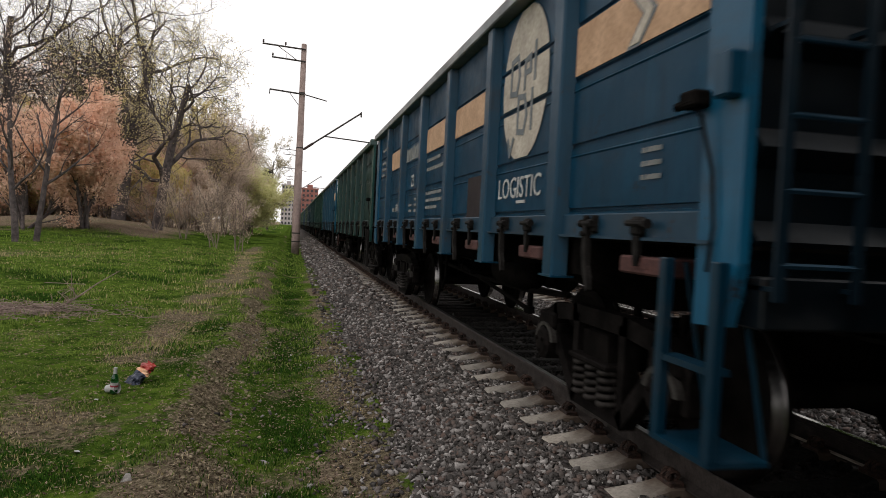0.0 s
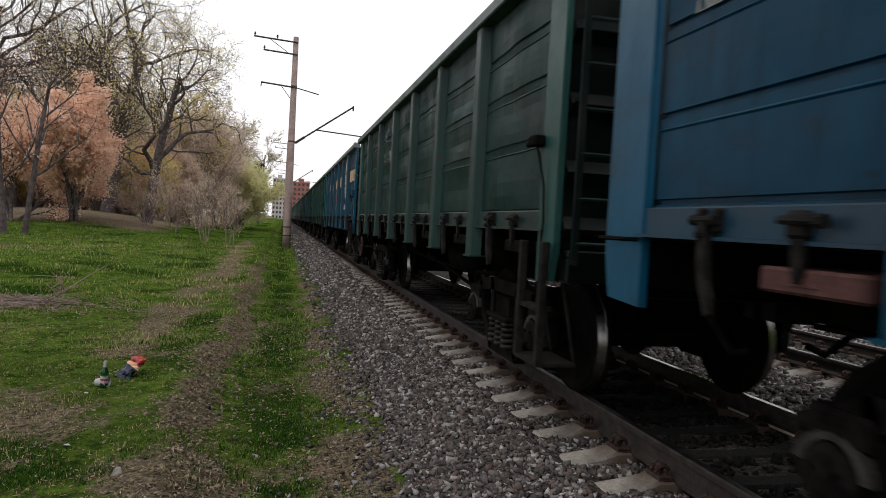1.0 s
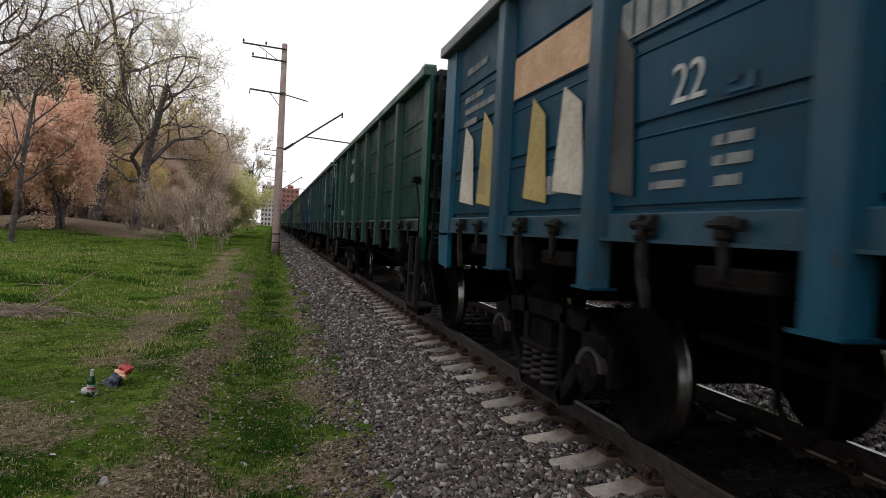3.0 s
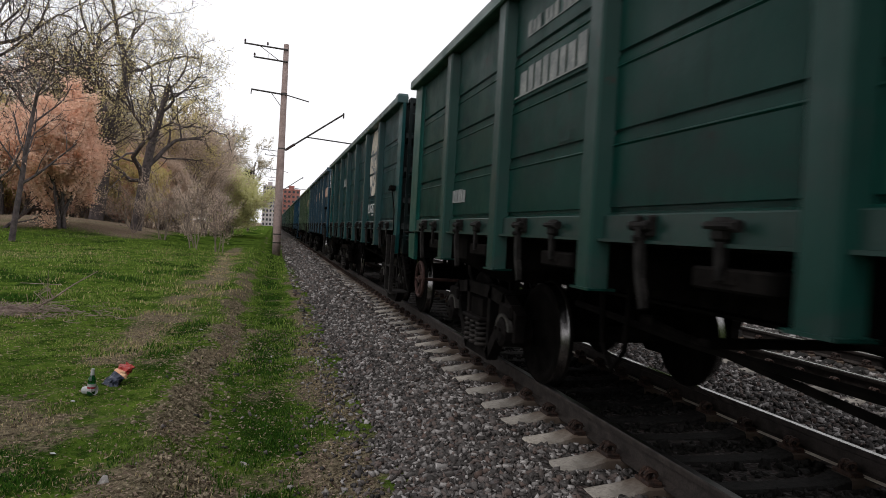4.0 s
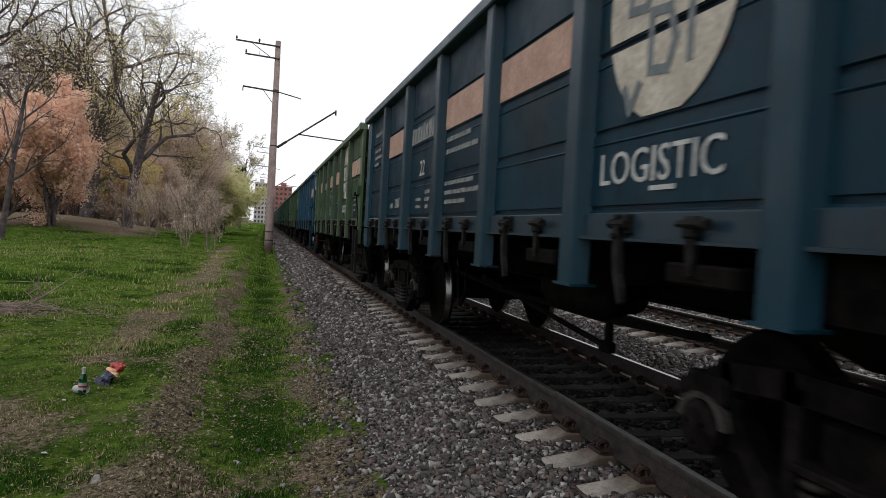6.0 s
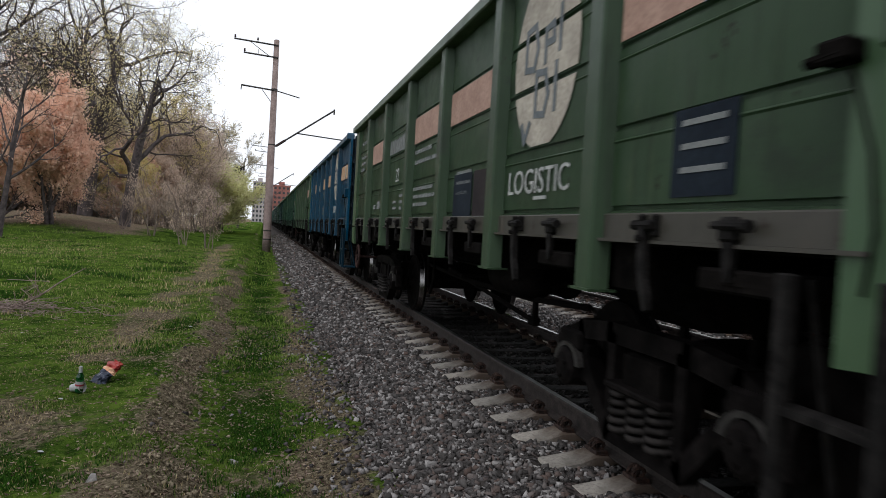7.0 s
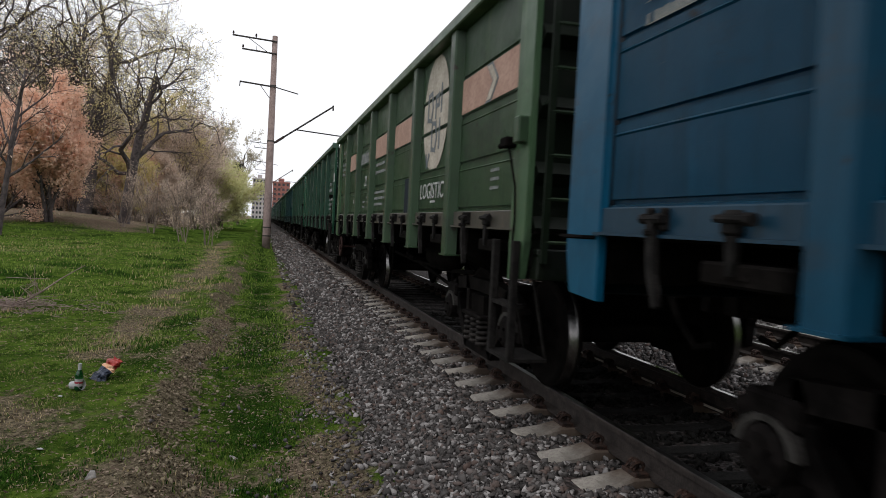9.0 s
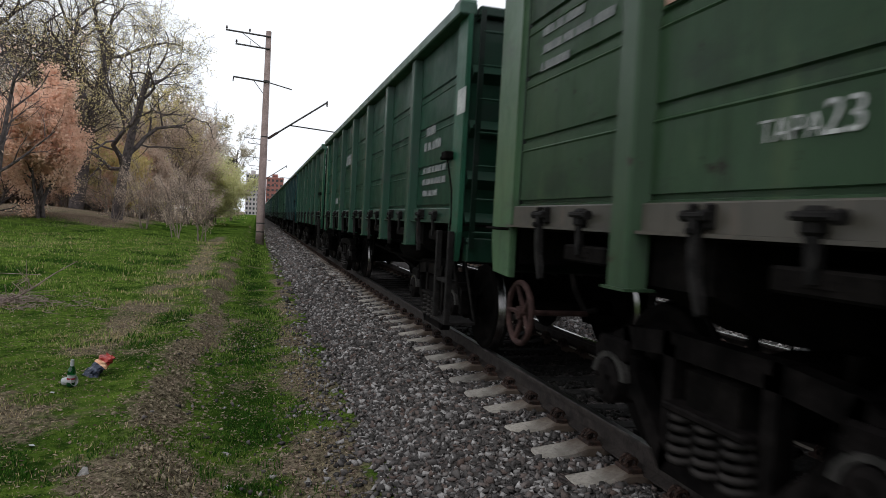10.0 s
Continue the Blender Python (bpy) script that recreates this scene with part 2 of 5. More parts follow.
def put(name, me, parent=None, m=None, label="", colour=None):
    """One object on a mesh, under its thing if there is one."""
    ob = new(name, me)
    if parent is not None:
        ob.parent = parent
    if m is not None:
        ob.matrix_basis = m
    if label:
        ob["label"] = label
    if colour is not None:
        ob.color = rgba(colour)
    return ob


def part(name, bm, material, parent, label="", soft=False):
    return put(name, mesh_of(name, bm, material, soft), parent, None, label)


def box(bm, x0, x1, y0, y1, z0, z1, bevel=0.0):
    """Adds a box, with bevelled edges if asked."""
    r = bmesh.ops.create_cube(bm, size=1.0, matrix=Matrix.LocRotScale(((x0 + x1) / 2, (y0 + y1) / 2, (z0 + z1) / 2), None, (abs(x1 - x0), abs(y1 - y0), abs(z1 - z0))))
    if bevel:
        edges = {e for v in r["verts"] for e in v.link_edges}
        bmesh.ops.bevel(bm, geom=list(edges), offset=bevel, segments=1, affect="EDGES")
    return bm


def prism(bm, outline, axis, a, b):
    """Extrudes an outline of (u, v) along an axis from a to b. Axis x: (y, z); y: (x, z); z: (x, y)."""
    def at(u, v, w):
        return {"x": (w, u, v), "y": (u, w, v), "z": (u, v, w)}[axis]
    lo = [bm.verts.new(at(u, v, a)) for u, v in outline]
    hi = [bm.verts.new(at(u, v, b)) for u, v in outline]
    n = len(outline)
    faces = [bm.faces.new(lo), bm.faces.new(hi[::-1])]
    for i in range(n):
        faces.append(bm.faces.new((lo[i], hi[i], hi[(i + 1) % n], lo[(i + 1) % n])))
    bmesh.ops.recalc_face_normals(bm, faces=faces)
    return bm


def tube(bm, pts, r, sides=6, r_end=None, closed=False):
    """A round bar along points."""
    pts = [Vector(p) for p in pts]
    n = len(pts)
    rings = []
    up = Vector((0.31, 0.22, 0.93))
    for i, p in enumerate(pts):
        a = pts[(i - 1) % n] if closed or i else p
        b = pts[(i + 1) % n] if closed or i < n - 1 else p
        d = (b - a).normalized()
        u = d.cross(up)
        if u.length < 1e-3:
            u = d.cross(Vector((1, 0, 0)))
        u.normalize()
        v = d.cross(u)
        rr = r if r_end is None else r + (r_end - r) * i / max(1, n - 1)
        rings.append([bm.verts.new(p + rr * (math.cos(2 * math.pi * k / sides) * u + math.sin(2 * math.pi * k / sides) * v)) for k in range(sides)])
    for i in range(n if closed else n - 1):
        A, B = rings[i], rings[(i + 1) % n]
        for k in range(sides):
            bm.faces.new((A[k], A[(k + 1) % sides], B[(k + 1) % sides], B[k]))
    if not closed:
        bm.faces.new(rings[0][::-1])
        bm.faces.new(rings[-1])
    return bm


def lathe(bm, profile, axis, centre=(0, 0, 0), sides=24):
    """Turns a profile of (radius, along) round an axis."""
    rings = []
    for r, w in profile:
        ring = []
        for k in range(sides):
            a = 2 * math.pi * k / sides
            c, s = r * math.cos(a), r * math.sin(a)
            ring.append(bm.verts.new(Vector(centre) + Vector({"x": (w, c, s), "y": (c, w, s), "z": (c, s, w)}[axis])))
        rings.append(ring)
    fs = []
    for A, B in zip(rings, rings[1:]):
        for k in range(sides):
            fs.append(bm.faces.new((A[k], A[(k + 1) % sides], B[(k + 1) % sides], B[k])))
    fs.append(bm.faces.new(rings[0]))
    fs.append(bm.faces.new(rings[-1]))
    bmesh.ops.recalc_face_normals(bm, faces=fs)
    return bm


def raw_mesh(name, verts, faces, material):
    """A mesh from big arrays of points and equal-sided faces."""
    verts, faces = np.asarray(verts, np.float32), np.asarray(faces, np.int32)
    me = bpy.data.meshes.new(name)
    k = faces.shape[1]
    me.vertices.add(len(verts))
    me.vertices.foreach_set("co", verts.ravel())
    me.loops.add(faces.size)
    me.loops.foreach_set("vertex_index", faces.ravel())
    me.polygons.add(len(faces))
    me.polygons.foreach_set("loop_start", np.arange(0, faces.size, k, dtype=np.int32))
    me.update(calc_edges=True)
    me.validate()
    me.materials.append(material)
    return me


def shared(key, maker):
    if key not in MESHES:
        MESHES[key] = maker()
    return MESHES[key]


rng = np.random.default_rng(7)


# ---- the lie of the land ----
# Right of x = 14 an unseen rise is added to block low sky light.
XS = [-900, -120, -30, -9.0, -5.0, -3.9, -3.55, -3.40, -3.22, -3.05, -2.6, -2.2, -1.9, -1.6, -1.2, 12.0, 14.0, 24.0, 900]
ZS = [0.6, 0.3, -0.15, -0.36, -0.42, -0.40, -0.36, -0.355, -0.46, -0.565, -0.61, -0.585, -0.53, -0.50, -0.60, -0.60, -0.75, 6.0, 7.0]


def wave(x, y, k, seed=0.0):
    return (np.sin(x * k + 1.3 * np.sin(y * k * 0.7 + seed)) * np.cos(y * k * 0.9 + 1.7 * np.sin(x * k * 0.6 + 2 * seed)))


def swing(y):
    """How far the little bank strays from a straight line."""
    return 0.10 * np.sin(y * 0.9 + 0.6) + 0.06 * np.sin(y * 2.3)


def lie(x, y):
    """Height of the ground."""
    x, y = np.asarray(x, float), np.asarray(y, float)
    bend = swing(y) * np.exp(-((x + 3.2) / 0.9) ** 2)
    clods = np.exp(-((x + 3.22 + swing(y)) / 0.22) ** 2) * (0.018 * wave(x, y, 11.0, 0.7) + 0.014 * wave(x, y, 23.0, 2.7)) * (y < 30)
    z = np.interp(x + bend, XS, ZS)
    left = np.clip((-1.9 - x) / 0.8, 0, 1)
    z = z + left * np.clip((y - 14) / 26, 0, 1) * 0.22
    z = z + left * (0.022 * wave(x, y, 2.1) + 0.012 * wave(x, y, 6.3, 1.0) + 0.03 * wave(x, y, 0.6, 2.0) + 0.010 * wave(x, y, 17.0, 0.3) + 0.006 * wave(x, y, 31.0, 1.3))
    z = z + clods + 1.15 * np.exp(-(((x + 17.5) / 7.5) ** 2) - ((y - 53) / 12.0) ** 2) + 0.35 * np.exp(-(((x + 13) / 3.0) ** 2) - ((y - 44) / 5.0) ** 2)
    return z


def worn(x, y):
    """Share of bare earth."""
    path = np.exp(-((x + 4.35 + 0.2 * np.sin(y * 0.22) - np.clip(13 - y, 0, 9) * 0.03) / 0.5) ** 2) * np.clip((y - 7.6) / 3, 0, 1) * np.clip((52 - y) / 12, 0, 1) * (0.62 + 0.25 * wave(x, y, 2.2, 3.0))
    bank = np.clip(0.66 + 0.35 * wave(x, y, 2.6, 4.0) + 0.35 * wave(x, y, 6.1, 1.0), 0.3, 1) * np.exp(-((x + 3.26 + swing(y)) / 0.24) ** 2) * np.clip((34 - y) / 15, 0, 1)
    toe = np.clip(0.62 + 0.6 * wave(x, y, 2.4, 2.0) + 0.25 * wave(x, y, 6.0, 0.5), 0, 1) * np.exp(-((x + 1.88) / 0.27) ** 2) * np.clip((30 - y) / 12, 0, 1)
    spot = 0.75 * np.exp(-(((x + 4.6) / 0.55) ** 2) - ((y - 6.3) / 0.8) ** 2) + 0.6 * np.exp(-(((x + 3.3) / 0.5) ** 2) - ((y - 4.7) / 0.6) ** 2) + 0.45 * np.exp(-(((x + 2.15) / 0.3) ** 2) - ((y - 5.3) / 0.7) ** 2)
    far = 0.55 * np.exp(-(((x + 13) / 2.5) ** 2) - ((y - 27) / 1.5) ** 2)
    under_trees = 0.6 * np.clip((y - 37) / 5, 0, 1) * np.clip((-8 - x) / 3, 0, 1)
    rough = 0.14 + 0.22 * wave(x, y, 1.9, 7.0) + 0.16 * wave(x, y, 5.3, 5.0)
    return np.clip(path + bank + toe + spot + far + under_trees + np.clip(rough, 0, 1) * (y < 40), 0, 1)


def littered(x, y):
    """Share of dry leaves and twigs."""
    heap = np.exp(-(((x + 7.3) / 1.3) ** 2) - ((y - 12.9) / 0.75) ** 2)
    under_trees = np.clip((y - 37) / 5, 0, 1) * np.clip((-7 - x) / 4, 0, 1) * (0.72 + 0.25 * wave(x, y, 0.9, 1.0))
    bank = (0.4 + 0.3 * wave(x, y, 3.3, 1.0)) * np.exp(-((x + 3.15 + swing(y)) / 0.3) ** 2)
    strip = np.clip(0.22 + 0.4 * wave(x, y, 2.9, 6.0), 0, 1) * np.clip((x + 3.0) / 0.3, 0, 1) * np.clip((-1.9 - x) / 0.3, 0, 1) * (y < 25)
    return np.clip(heap + under_trees + bank + strip, 0, 1)


def lush(x, y):
    """Share of deep green, thick grass: in the ditch, and in clumps above it."""
    ditch = np.exp(-((x + 2.55) / 0.42) ** 2) * np.clip(0.75 + 0.5 * wave(x, y, 1.8, 5.0) + 0.4 * wave(x, y, 4.7, 3.0), 0.3, 1)
    clumps = np.clip(1.6 * wave(x, y, 1.15, 9.0) + 0.7 * wave(x, y, 3.1, 2.0) - 0.35, 0, 1)
    tuft = np.exp(-(((x + 3.85) / 0.33) ** 2) - ((y - 8.9) / 0.9) ** 2) + np.exp(-(((x + 4.3) / 0.4) ** 2) - ((y - 5.6) / 0.35) ** 2) + np.exp(-(((x + 1.95) / 0.3) ** 2) - ((y - 4.35) / 0.3) ** 2)
    return np.clip(ditch + clumps * (x < -3.5) + tuft, 0, 1) * np.clip(1.15 - worn(x, y), 0, 1)


def ground():
    xs = np.unique(np.concatenate([-np.geomspace(12, 900, 34), np.arange(-12, -6, 0.3), np.arange(-6, -1.2, 0.07), [-1.2, 0, 3, 12.0, 13.9, 16, 20, 24], np.geomspace(30, 900, 12)]))
    ys = np.unique(np.concatenate([-np.geomspace(6, 400, 12), np.arange(-6, 2.5, 0.8), np.arange(2.5, 13, 0.09), np.arange(13, 30, 0.3), np.arange(30, 70, 1.0), np.geomspace(70, 2500, 28)]))
    X, Y = np.meshgrid(xs, ys)
    V = np.stack([X, Y, lie(X, Y)], -1).reshape(-1, 3)
    n, k = len(xs), len(ys)
    i = (np.arange(k - 1)[:, None] * n + np.arange(n - 1)).ravel()
    me = smooth(raw_mesh("ground", V, np.stack([i, i + 1, i + n + 1, i + n], -1), GROUND))
    attr = me.color_attributes.new("share", "FLOAT_COLOR", "POINT")
    col = np.ones((len(V), 4), np.float32)
    col[:, 0], col[:, 1], col[:, 2] = worn(V[:, 0], V[:, 1]), littered(V[:, 0], V[:, 1]), lush(V[:, 0], V[:, 1])
    attr.data.foreach_set("color", col.ravel())
    tagged(put("ground", me), "spring grass with a worn earth path and dry leaf litter", "ground", kind="structure")


def bed_height(x, y):
    z = np.interp(x, [-1.85, -1.66, -1.05, -0.8, 2.4, 3.3, 6.6, 11.0, 13.0], [-0.80, -0.66, -0.27, -0.235, -0.235, -0.25, -0.235, -0.3, -0.85])
    return z + 0.012 * wave(x, y, 5.0) + 0.008 * wave(x, y, 13.0, 1.0)


def ballast_bed():
    xs = np.concatenate([np.arange(-1.85, -0.3, 0.08), np.arange(-0.3, 13.0, 0.4), [13.0]])
    ys = np.concatenate([np.arange(-30, 2, 2.0), np.arange(2, 20, 0.12), np.arange(20, 60, 1.0), np.geomspace(60, 1500, 20)])
    X, Y = np.meshgrid(xs, ys)
    Xw = X + np.where(X < -1.5, 0.10 * np.sin(Y * 1.9) + 0.06 * np.sin(Y * 4.7), 0)
    V = np.stack([Xw, Y, bed_height(X, Y)], -1).reshape(-1, 3)
    n, k = len(xs), len(ys)
    i = (np.arange(k - 1)[:, None] * n + np.arange(n - 1)).ravel()
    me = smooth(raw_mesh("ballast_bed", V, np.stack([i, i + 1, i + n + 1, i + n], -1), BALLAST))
    return tagged(put("ballast_bed", me), "bed of grey and reddish crushed granite under the railway track", "ballast", kind="structure")


BLOCK_V = 0.72 * np.array([(-1, -1, -1), (1, -1, -1), (1, 1, -1), (-1, 1, -1), (-1, -1, 1), (1, -1, 1), (1, 1, 1), (-1, 1, 1)], float)
BLOCK_F = np.array([(0, 3, 2, 1), (4, 5, 6, 7), (0, 1, 5, 4), (1, 2, 6, 5), (2, 3, 7, 6), (3, 0, 4, 7)])


def pebbles(n, at, size):
    """Angular stones: corners and faces of all of them."""
    V = BLOCK_V[None] + rng.uniform(-0.48, 0.48, (n, 8, 3))
    V = V * rng.uniform(0.45, 1.5, (n, 1, 3)) * np.array([1.15, 1.1, 0.8]) * size[:, None, None]
    a, b = rng.uniform(0, 6.28, n), rng.uniform(-1.2, 1.2, n)
    ca, sa, cb, sb = np.cos(a), np.sin(a), np.cos(b), np.sin(b)
    O, I = np.zeros(n), np.ones(n)
    Rz = np.stack([ca, -sa, O, sa, ca, O, O, O, I], -1).reshape(n, 3, 3)
    Rx = np.stack([I, O, O, O, cb, -sb, O, sb, cb], -1).reshape(n, 3, 3)
    V = np.einsum("nij,nkj->nki", Rz @ Rx, V) + at[:, None, :]
    F = BLOCK_F[None] + 8 * np.arange(n)[:, None, None]
    return V.reshape(-1, 3), F.reshape(-1, 4)


def stones(bed):
    sets = []
    for x0, x1, y0, y1, dens, s0, s1 in ((-1.9, -0.05, 2.6, 8.0, 1300, 0.012, 0.0255), (-1.9, -0.05, 8.0, 14.0, 780, 0.014, 0.028), (-1.9, -0.05, 14.0, 32.0, 260, 0.024, 0.040), (-1.9, -0.05, 32.0, 80.0, 95, 0.04, 0.07),
                                         (0.05, 1.55, 2.6, 12.0, 300, 0.018, 0.032), (1.65, 4.0, 3.2, 16.0, 480, 0.016, 0.032), (4.2, 7.0, 4.0, 18.0, 150, 0.026, 0.042), (7.0, 12.5, 4.5, 20.0, 85, 0.030, 0.052)):
        n = int((x1 - x0) * (y1 - y0) * dens)
        x, y = rng.uniform(x0, x1, n), rng.uniform(y0, y1, n)
        keep = (x > -1.60 + 0.07 * np.sin(2.1 * y) + 0.05 * np.sin(5.3 * y)) | (rng.uniform(0, 1, n) < 0.16)
        x, y = x[keep], y[keep]
        size = rng.uniform(s0, s1, len(x))
        k = np.abs(((y - SLEEPER0) / 0.543 + 0.5) % 1.0 - 0.5) * 0.543
        on = (k < 0.135) & (x > -0.62) & (x < 2.2)
        x, y, size = x[~on], y[~on], size[~on]
        sets.append((np.stack([x, y, np.maximum(bed_height(x, y), np.where(x < -1.0, lie(x, y), -9)) + size * rng.uniform(-0.1, 0.55, len(x))], -1), size))
    at, size = np.concatenate([s[0] for s in sets]), np.concatenate([s[1] for s in sets])
    near = np.where((at[:, 1] > 3.55) & (at[:, 1] < 4.15) & (at[:, 0] < -0.7) & (at[:, 0] > -1.5))[0][:300]
    rest = np.setdiff1d(np.arange(len(at)), near)
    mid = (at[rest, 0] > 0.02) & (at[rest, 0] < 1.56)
    for pick, mat, text in ((rest[~mid], STONE, "loose crushed granite stones"), (rest[mid], BEDSHADE, "stones between the rails with the train's shade in their colour")):
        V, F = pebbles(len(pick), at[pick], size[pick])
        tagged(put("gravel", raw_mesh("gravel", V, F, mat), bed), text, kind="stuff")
    kinds = []
    for k in range(8):
        V, F = pebbles(1, np.zeros((1, 3)), np.ones(1))
        kinds.append(raw_mesh("stone", V, F, STONE))
    for j, i in enumerate(near):
        put("stone", kinds[j % 8], bed, Matrix.Translation(at[i]) @ pose(0, 0, 0, 0, 0, 47 * j) @ Matrix.Scale(size[i], 4))


SLEEPER0 = 3.886 - 0.543 * 6


def sleepers():
    """Concrete sleepers with coiled rail clips, each a thing of its own."""
    bm = bmesh.new()
    rings = []
    for x, top, w in ((-1.35, -0.245, 0.10), (-1.33, -0.225, 0.115), (-1.1, -0.195, 0.115), (-0.98, -0.165, 0.105), (-0.6, -0.17, 0.105), (-0.45, -0.215, 0.095), (0, -0.225, 0.09)):
        rings.append((x, top, w))
    rings = rings + [(-x, t, w) for x, t, w in rings[:-1][::-1]]
    prev = None
    for x, top, w in rings:
        ring = [bm.verts.new((x, s * ww, z)) for s, ww, z in ((-1, w + 0.03, -0.42), (-1, w, top - 0.015), (-1, w - 0.02, top), (1, w - 0.02, top), (1, w, top - 0.015), (1, w + 0.03, -0.42))]
        if prev:
            for k in range(6):
                bm.faces.new((prev[k], prev[(k + 1) % 6], ring[(k + 1) % 6], ring[k]))
        else:
            bm.faces.new(ring)
        prev = ring
    bm.faces.new(prev[::-1])
    bmesh.ops.recalc_face_normals(bm, faces=bm.faces[:])
    body = mesh_of("beam", bm, CONCRETE)
    body.materials.append(BEDSHADE)
    # The beam's middle is painted with that shade as well.
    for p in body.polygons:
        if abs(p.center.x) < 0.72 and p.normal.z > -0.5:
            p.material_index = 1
    bm = bmesh.new()
    box(bm, -0.05, 0.05, -0.085, 0.085, -0.02, 0.012, 0.004)
    for y in (-0.028, 0.028):
        for z in (0.035,):
            tube(bm, [(0.042 * math.cos(a), y, z + 0.036 * math.sin(a)) for a in np.linspace(0, 2 * math.pi, 11)[:-1]], 0.015, 5, closed=True)
    tube(bm, [(0, 0, 0), (0, 0, 0.085)], 0.014, 6)
    lathe(bm, [(0.026, 0.05), (0.026, 0.075)], "z", sides=6)
    clip = mesh_of("rail_clip", bm, CLIPRUST)
    bm = bmesh.new()
    box(bm, -0.15, 0.15, -0.09, 0.09, -0.012, 0.004)
    pad = mesh_of("base_plate", bm, CLIPRUST)
    for axis, y0, y1 in ((0.795, -1, 62), (4.895, 2, 34)):
        first = None
        for i in range(int((y1 - y0) / 0.543)):
            y = SLEEPER0 + (y0 - 1) // 0.543 * 0.543 + i * 0.543 if axis > 2 else SLEEPER0 + i * 0.543
            m = pose(axis, y, 0, 0, 0, 0.8 * math.sin(i * 12.9))
            if first is None:
                first = new("railway_sleeper")
                tagged(first, "pale concrete railway sleeper bedded in crushed stone", "sleeper", "sleepers under the track")
                put("beam", body, first)
                for rail in (-0.795, 0.795):
                    put("base_plate", pad, first, pose(rail, 0, -0.166), "rusty steel base plate")
                    for s in (-0.128, 0.128):
                        put("rail_clip", clip, first, pose(rail + s, 0, -0.152), "rusty coiled rail clip")
                first.matrix_basis = m
            else:
                copy_thing(first, m)


def rails():
    prof = [(-0.075, -0.18), (0.075, -0.18), (0.075, -0.168), (0.012, -0.145), (0.009, -0.055), (0.036, -0.04), (0.037, -0.012), (0.030, -0.003), (-0.030, -0.003), (-0.037, -0.012), (-0.036, -0.04), (-0.009, -0.055), (-0.012, -0.145), (-0.075, -0.168)]

    def web():
        return mesh_of("rail_body", prism(bmesh.new(), prof, "y", -40, 900), RAILRUST)

    def top(steel):
        return mesh_of("running_surface", prism(bmesh.new(), [(-0.029, -0.004), (0.029, -0.004), (0.026, 0.0), (-0.026, 0.0)], "y", -40, 900), steel)
    for x in (0.0, 1.59, 4.10, 5.69):
        rail = new("rail")
        rail.matrix_basis = pose(x, 0, 0)
        tagged(rail, "rust-brown steel rail with a bright worn top", "rail", "rails of the line")
        put("rail_body", shared("rail_body", web), rail)
        put("running_surface", top(WORN if x else DIMSTEEL), rail, label="polished running surface" if x else "running surface with the wagons' dark reflection in its colour")
        # Light along this rail's foot, added as a pale painted strip.
        if x == 1.59:
            put("rail_foot", mesh_of("rail_foot", prism(bmesh.new(), [(-0.077, -0.170), (-0.052, -0.161), (-0.052, -0.157), (-0.077, -0.166)], "y", -40, 900), CREAM), rail, label="pale strip on the rail's foot, light put into its colour")


ground()
bed = ballast_bed()
rails()

# ---- wagons ----
LENGTH, PITCH, SIDE = 13.06, 13.92, 1.565
POSTS = [2.17 + 1.78 * i for i in range(6)]
GROOVES = (2.86, 2.475, 2.02, 1.575)
OLD_GROOVES = (2.97, 2.57, 2.11, 1.545)


def panel_mesh(y0, y1, bulge, seed, grooves=GROOVES):
    """Pressed side sheet between two posts: flat bands parted by recessed grooves, seen from outside (x < 0)."""
    prof = [(0.0, 1.38)]
    for z in sorted(grooves):
        prof += [(0.0, z - 0.100), (-0.007, z - 0.090), (0.0, z - 0.080), (0.0, z - 0.032), (0.022, z - 0.028), (0.022, z - 0.005), (0.0, z)]
    prof += [(0.0, 3.36)]
    out = []
    for (a, za), (b, zb) in zip(prof, prof[1:]):
        n = 4 if zb - za > 0.2 else 1
        out += [(a + (b - a) * i / n, za + (zb - za) * i / n) for i in range(n)]
    out.append(prof[-1])
    bm = bmesh.new()
    cols = 9
    grid = []
    for i in range(cols):
        f = i / (cols - 1)
        y = y0 + (y1 - y0) * f
        edge = math.sin(math.pi * f)
        row = []
        for k, (x, z) in enumerate(out):
            d = bulge * edge * (0.6 * abs(math.sin((z - 1.6) * 7.0 + seed)) + 0.9 * noise.noise((y * 2.1 + seed * 7, z * 2.3, seed)))
            row.append(bm.verts.new((-1.47 + x - d, y, z)))
        grid.append(row)
    for a, b in zip(grid, grid[1:]):
        for k in range(len(out) - 1):
            bm.faces.new((a[k], a[k + 1], b[k + 1], b[k]))
    back = bmesh.ops.solidify(bm, geom=bm.faces[:], thickness=-0.012)
    bmesh.ops.recalc_face_normals(bm, faces=bm.faces[:])
    return mesh_of("side_panel", bm, PAINT)


def post_mesh():
    bm = bmesh.new()
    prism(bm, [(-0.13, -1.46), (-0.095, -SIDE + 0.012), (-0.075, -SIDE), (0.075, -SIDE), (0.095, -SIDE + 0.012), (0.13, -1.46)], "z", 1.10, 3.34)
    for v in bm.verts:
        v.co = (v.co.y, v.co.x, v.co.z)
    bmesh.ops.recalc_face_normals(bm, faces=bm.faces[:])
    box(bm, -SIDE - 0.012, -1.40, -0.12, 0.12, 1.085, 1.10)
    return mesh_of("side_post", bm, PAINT)


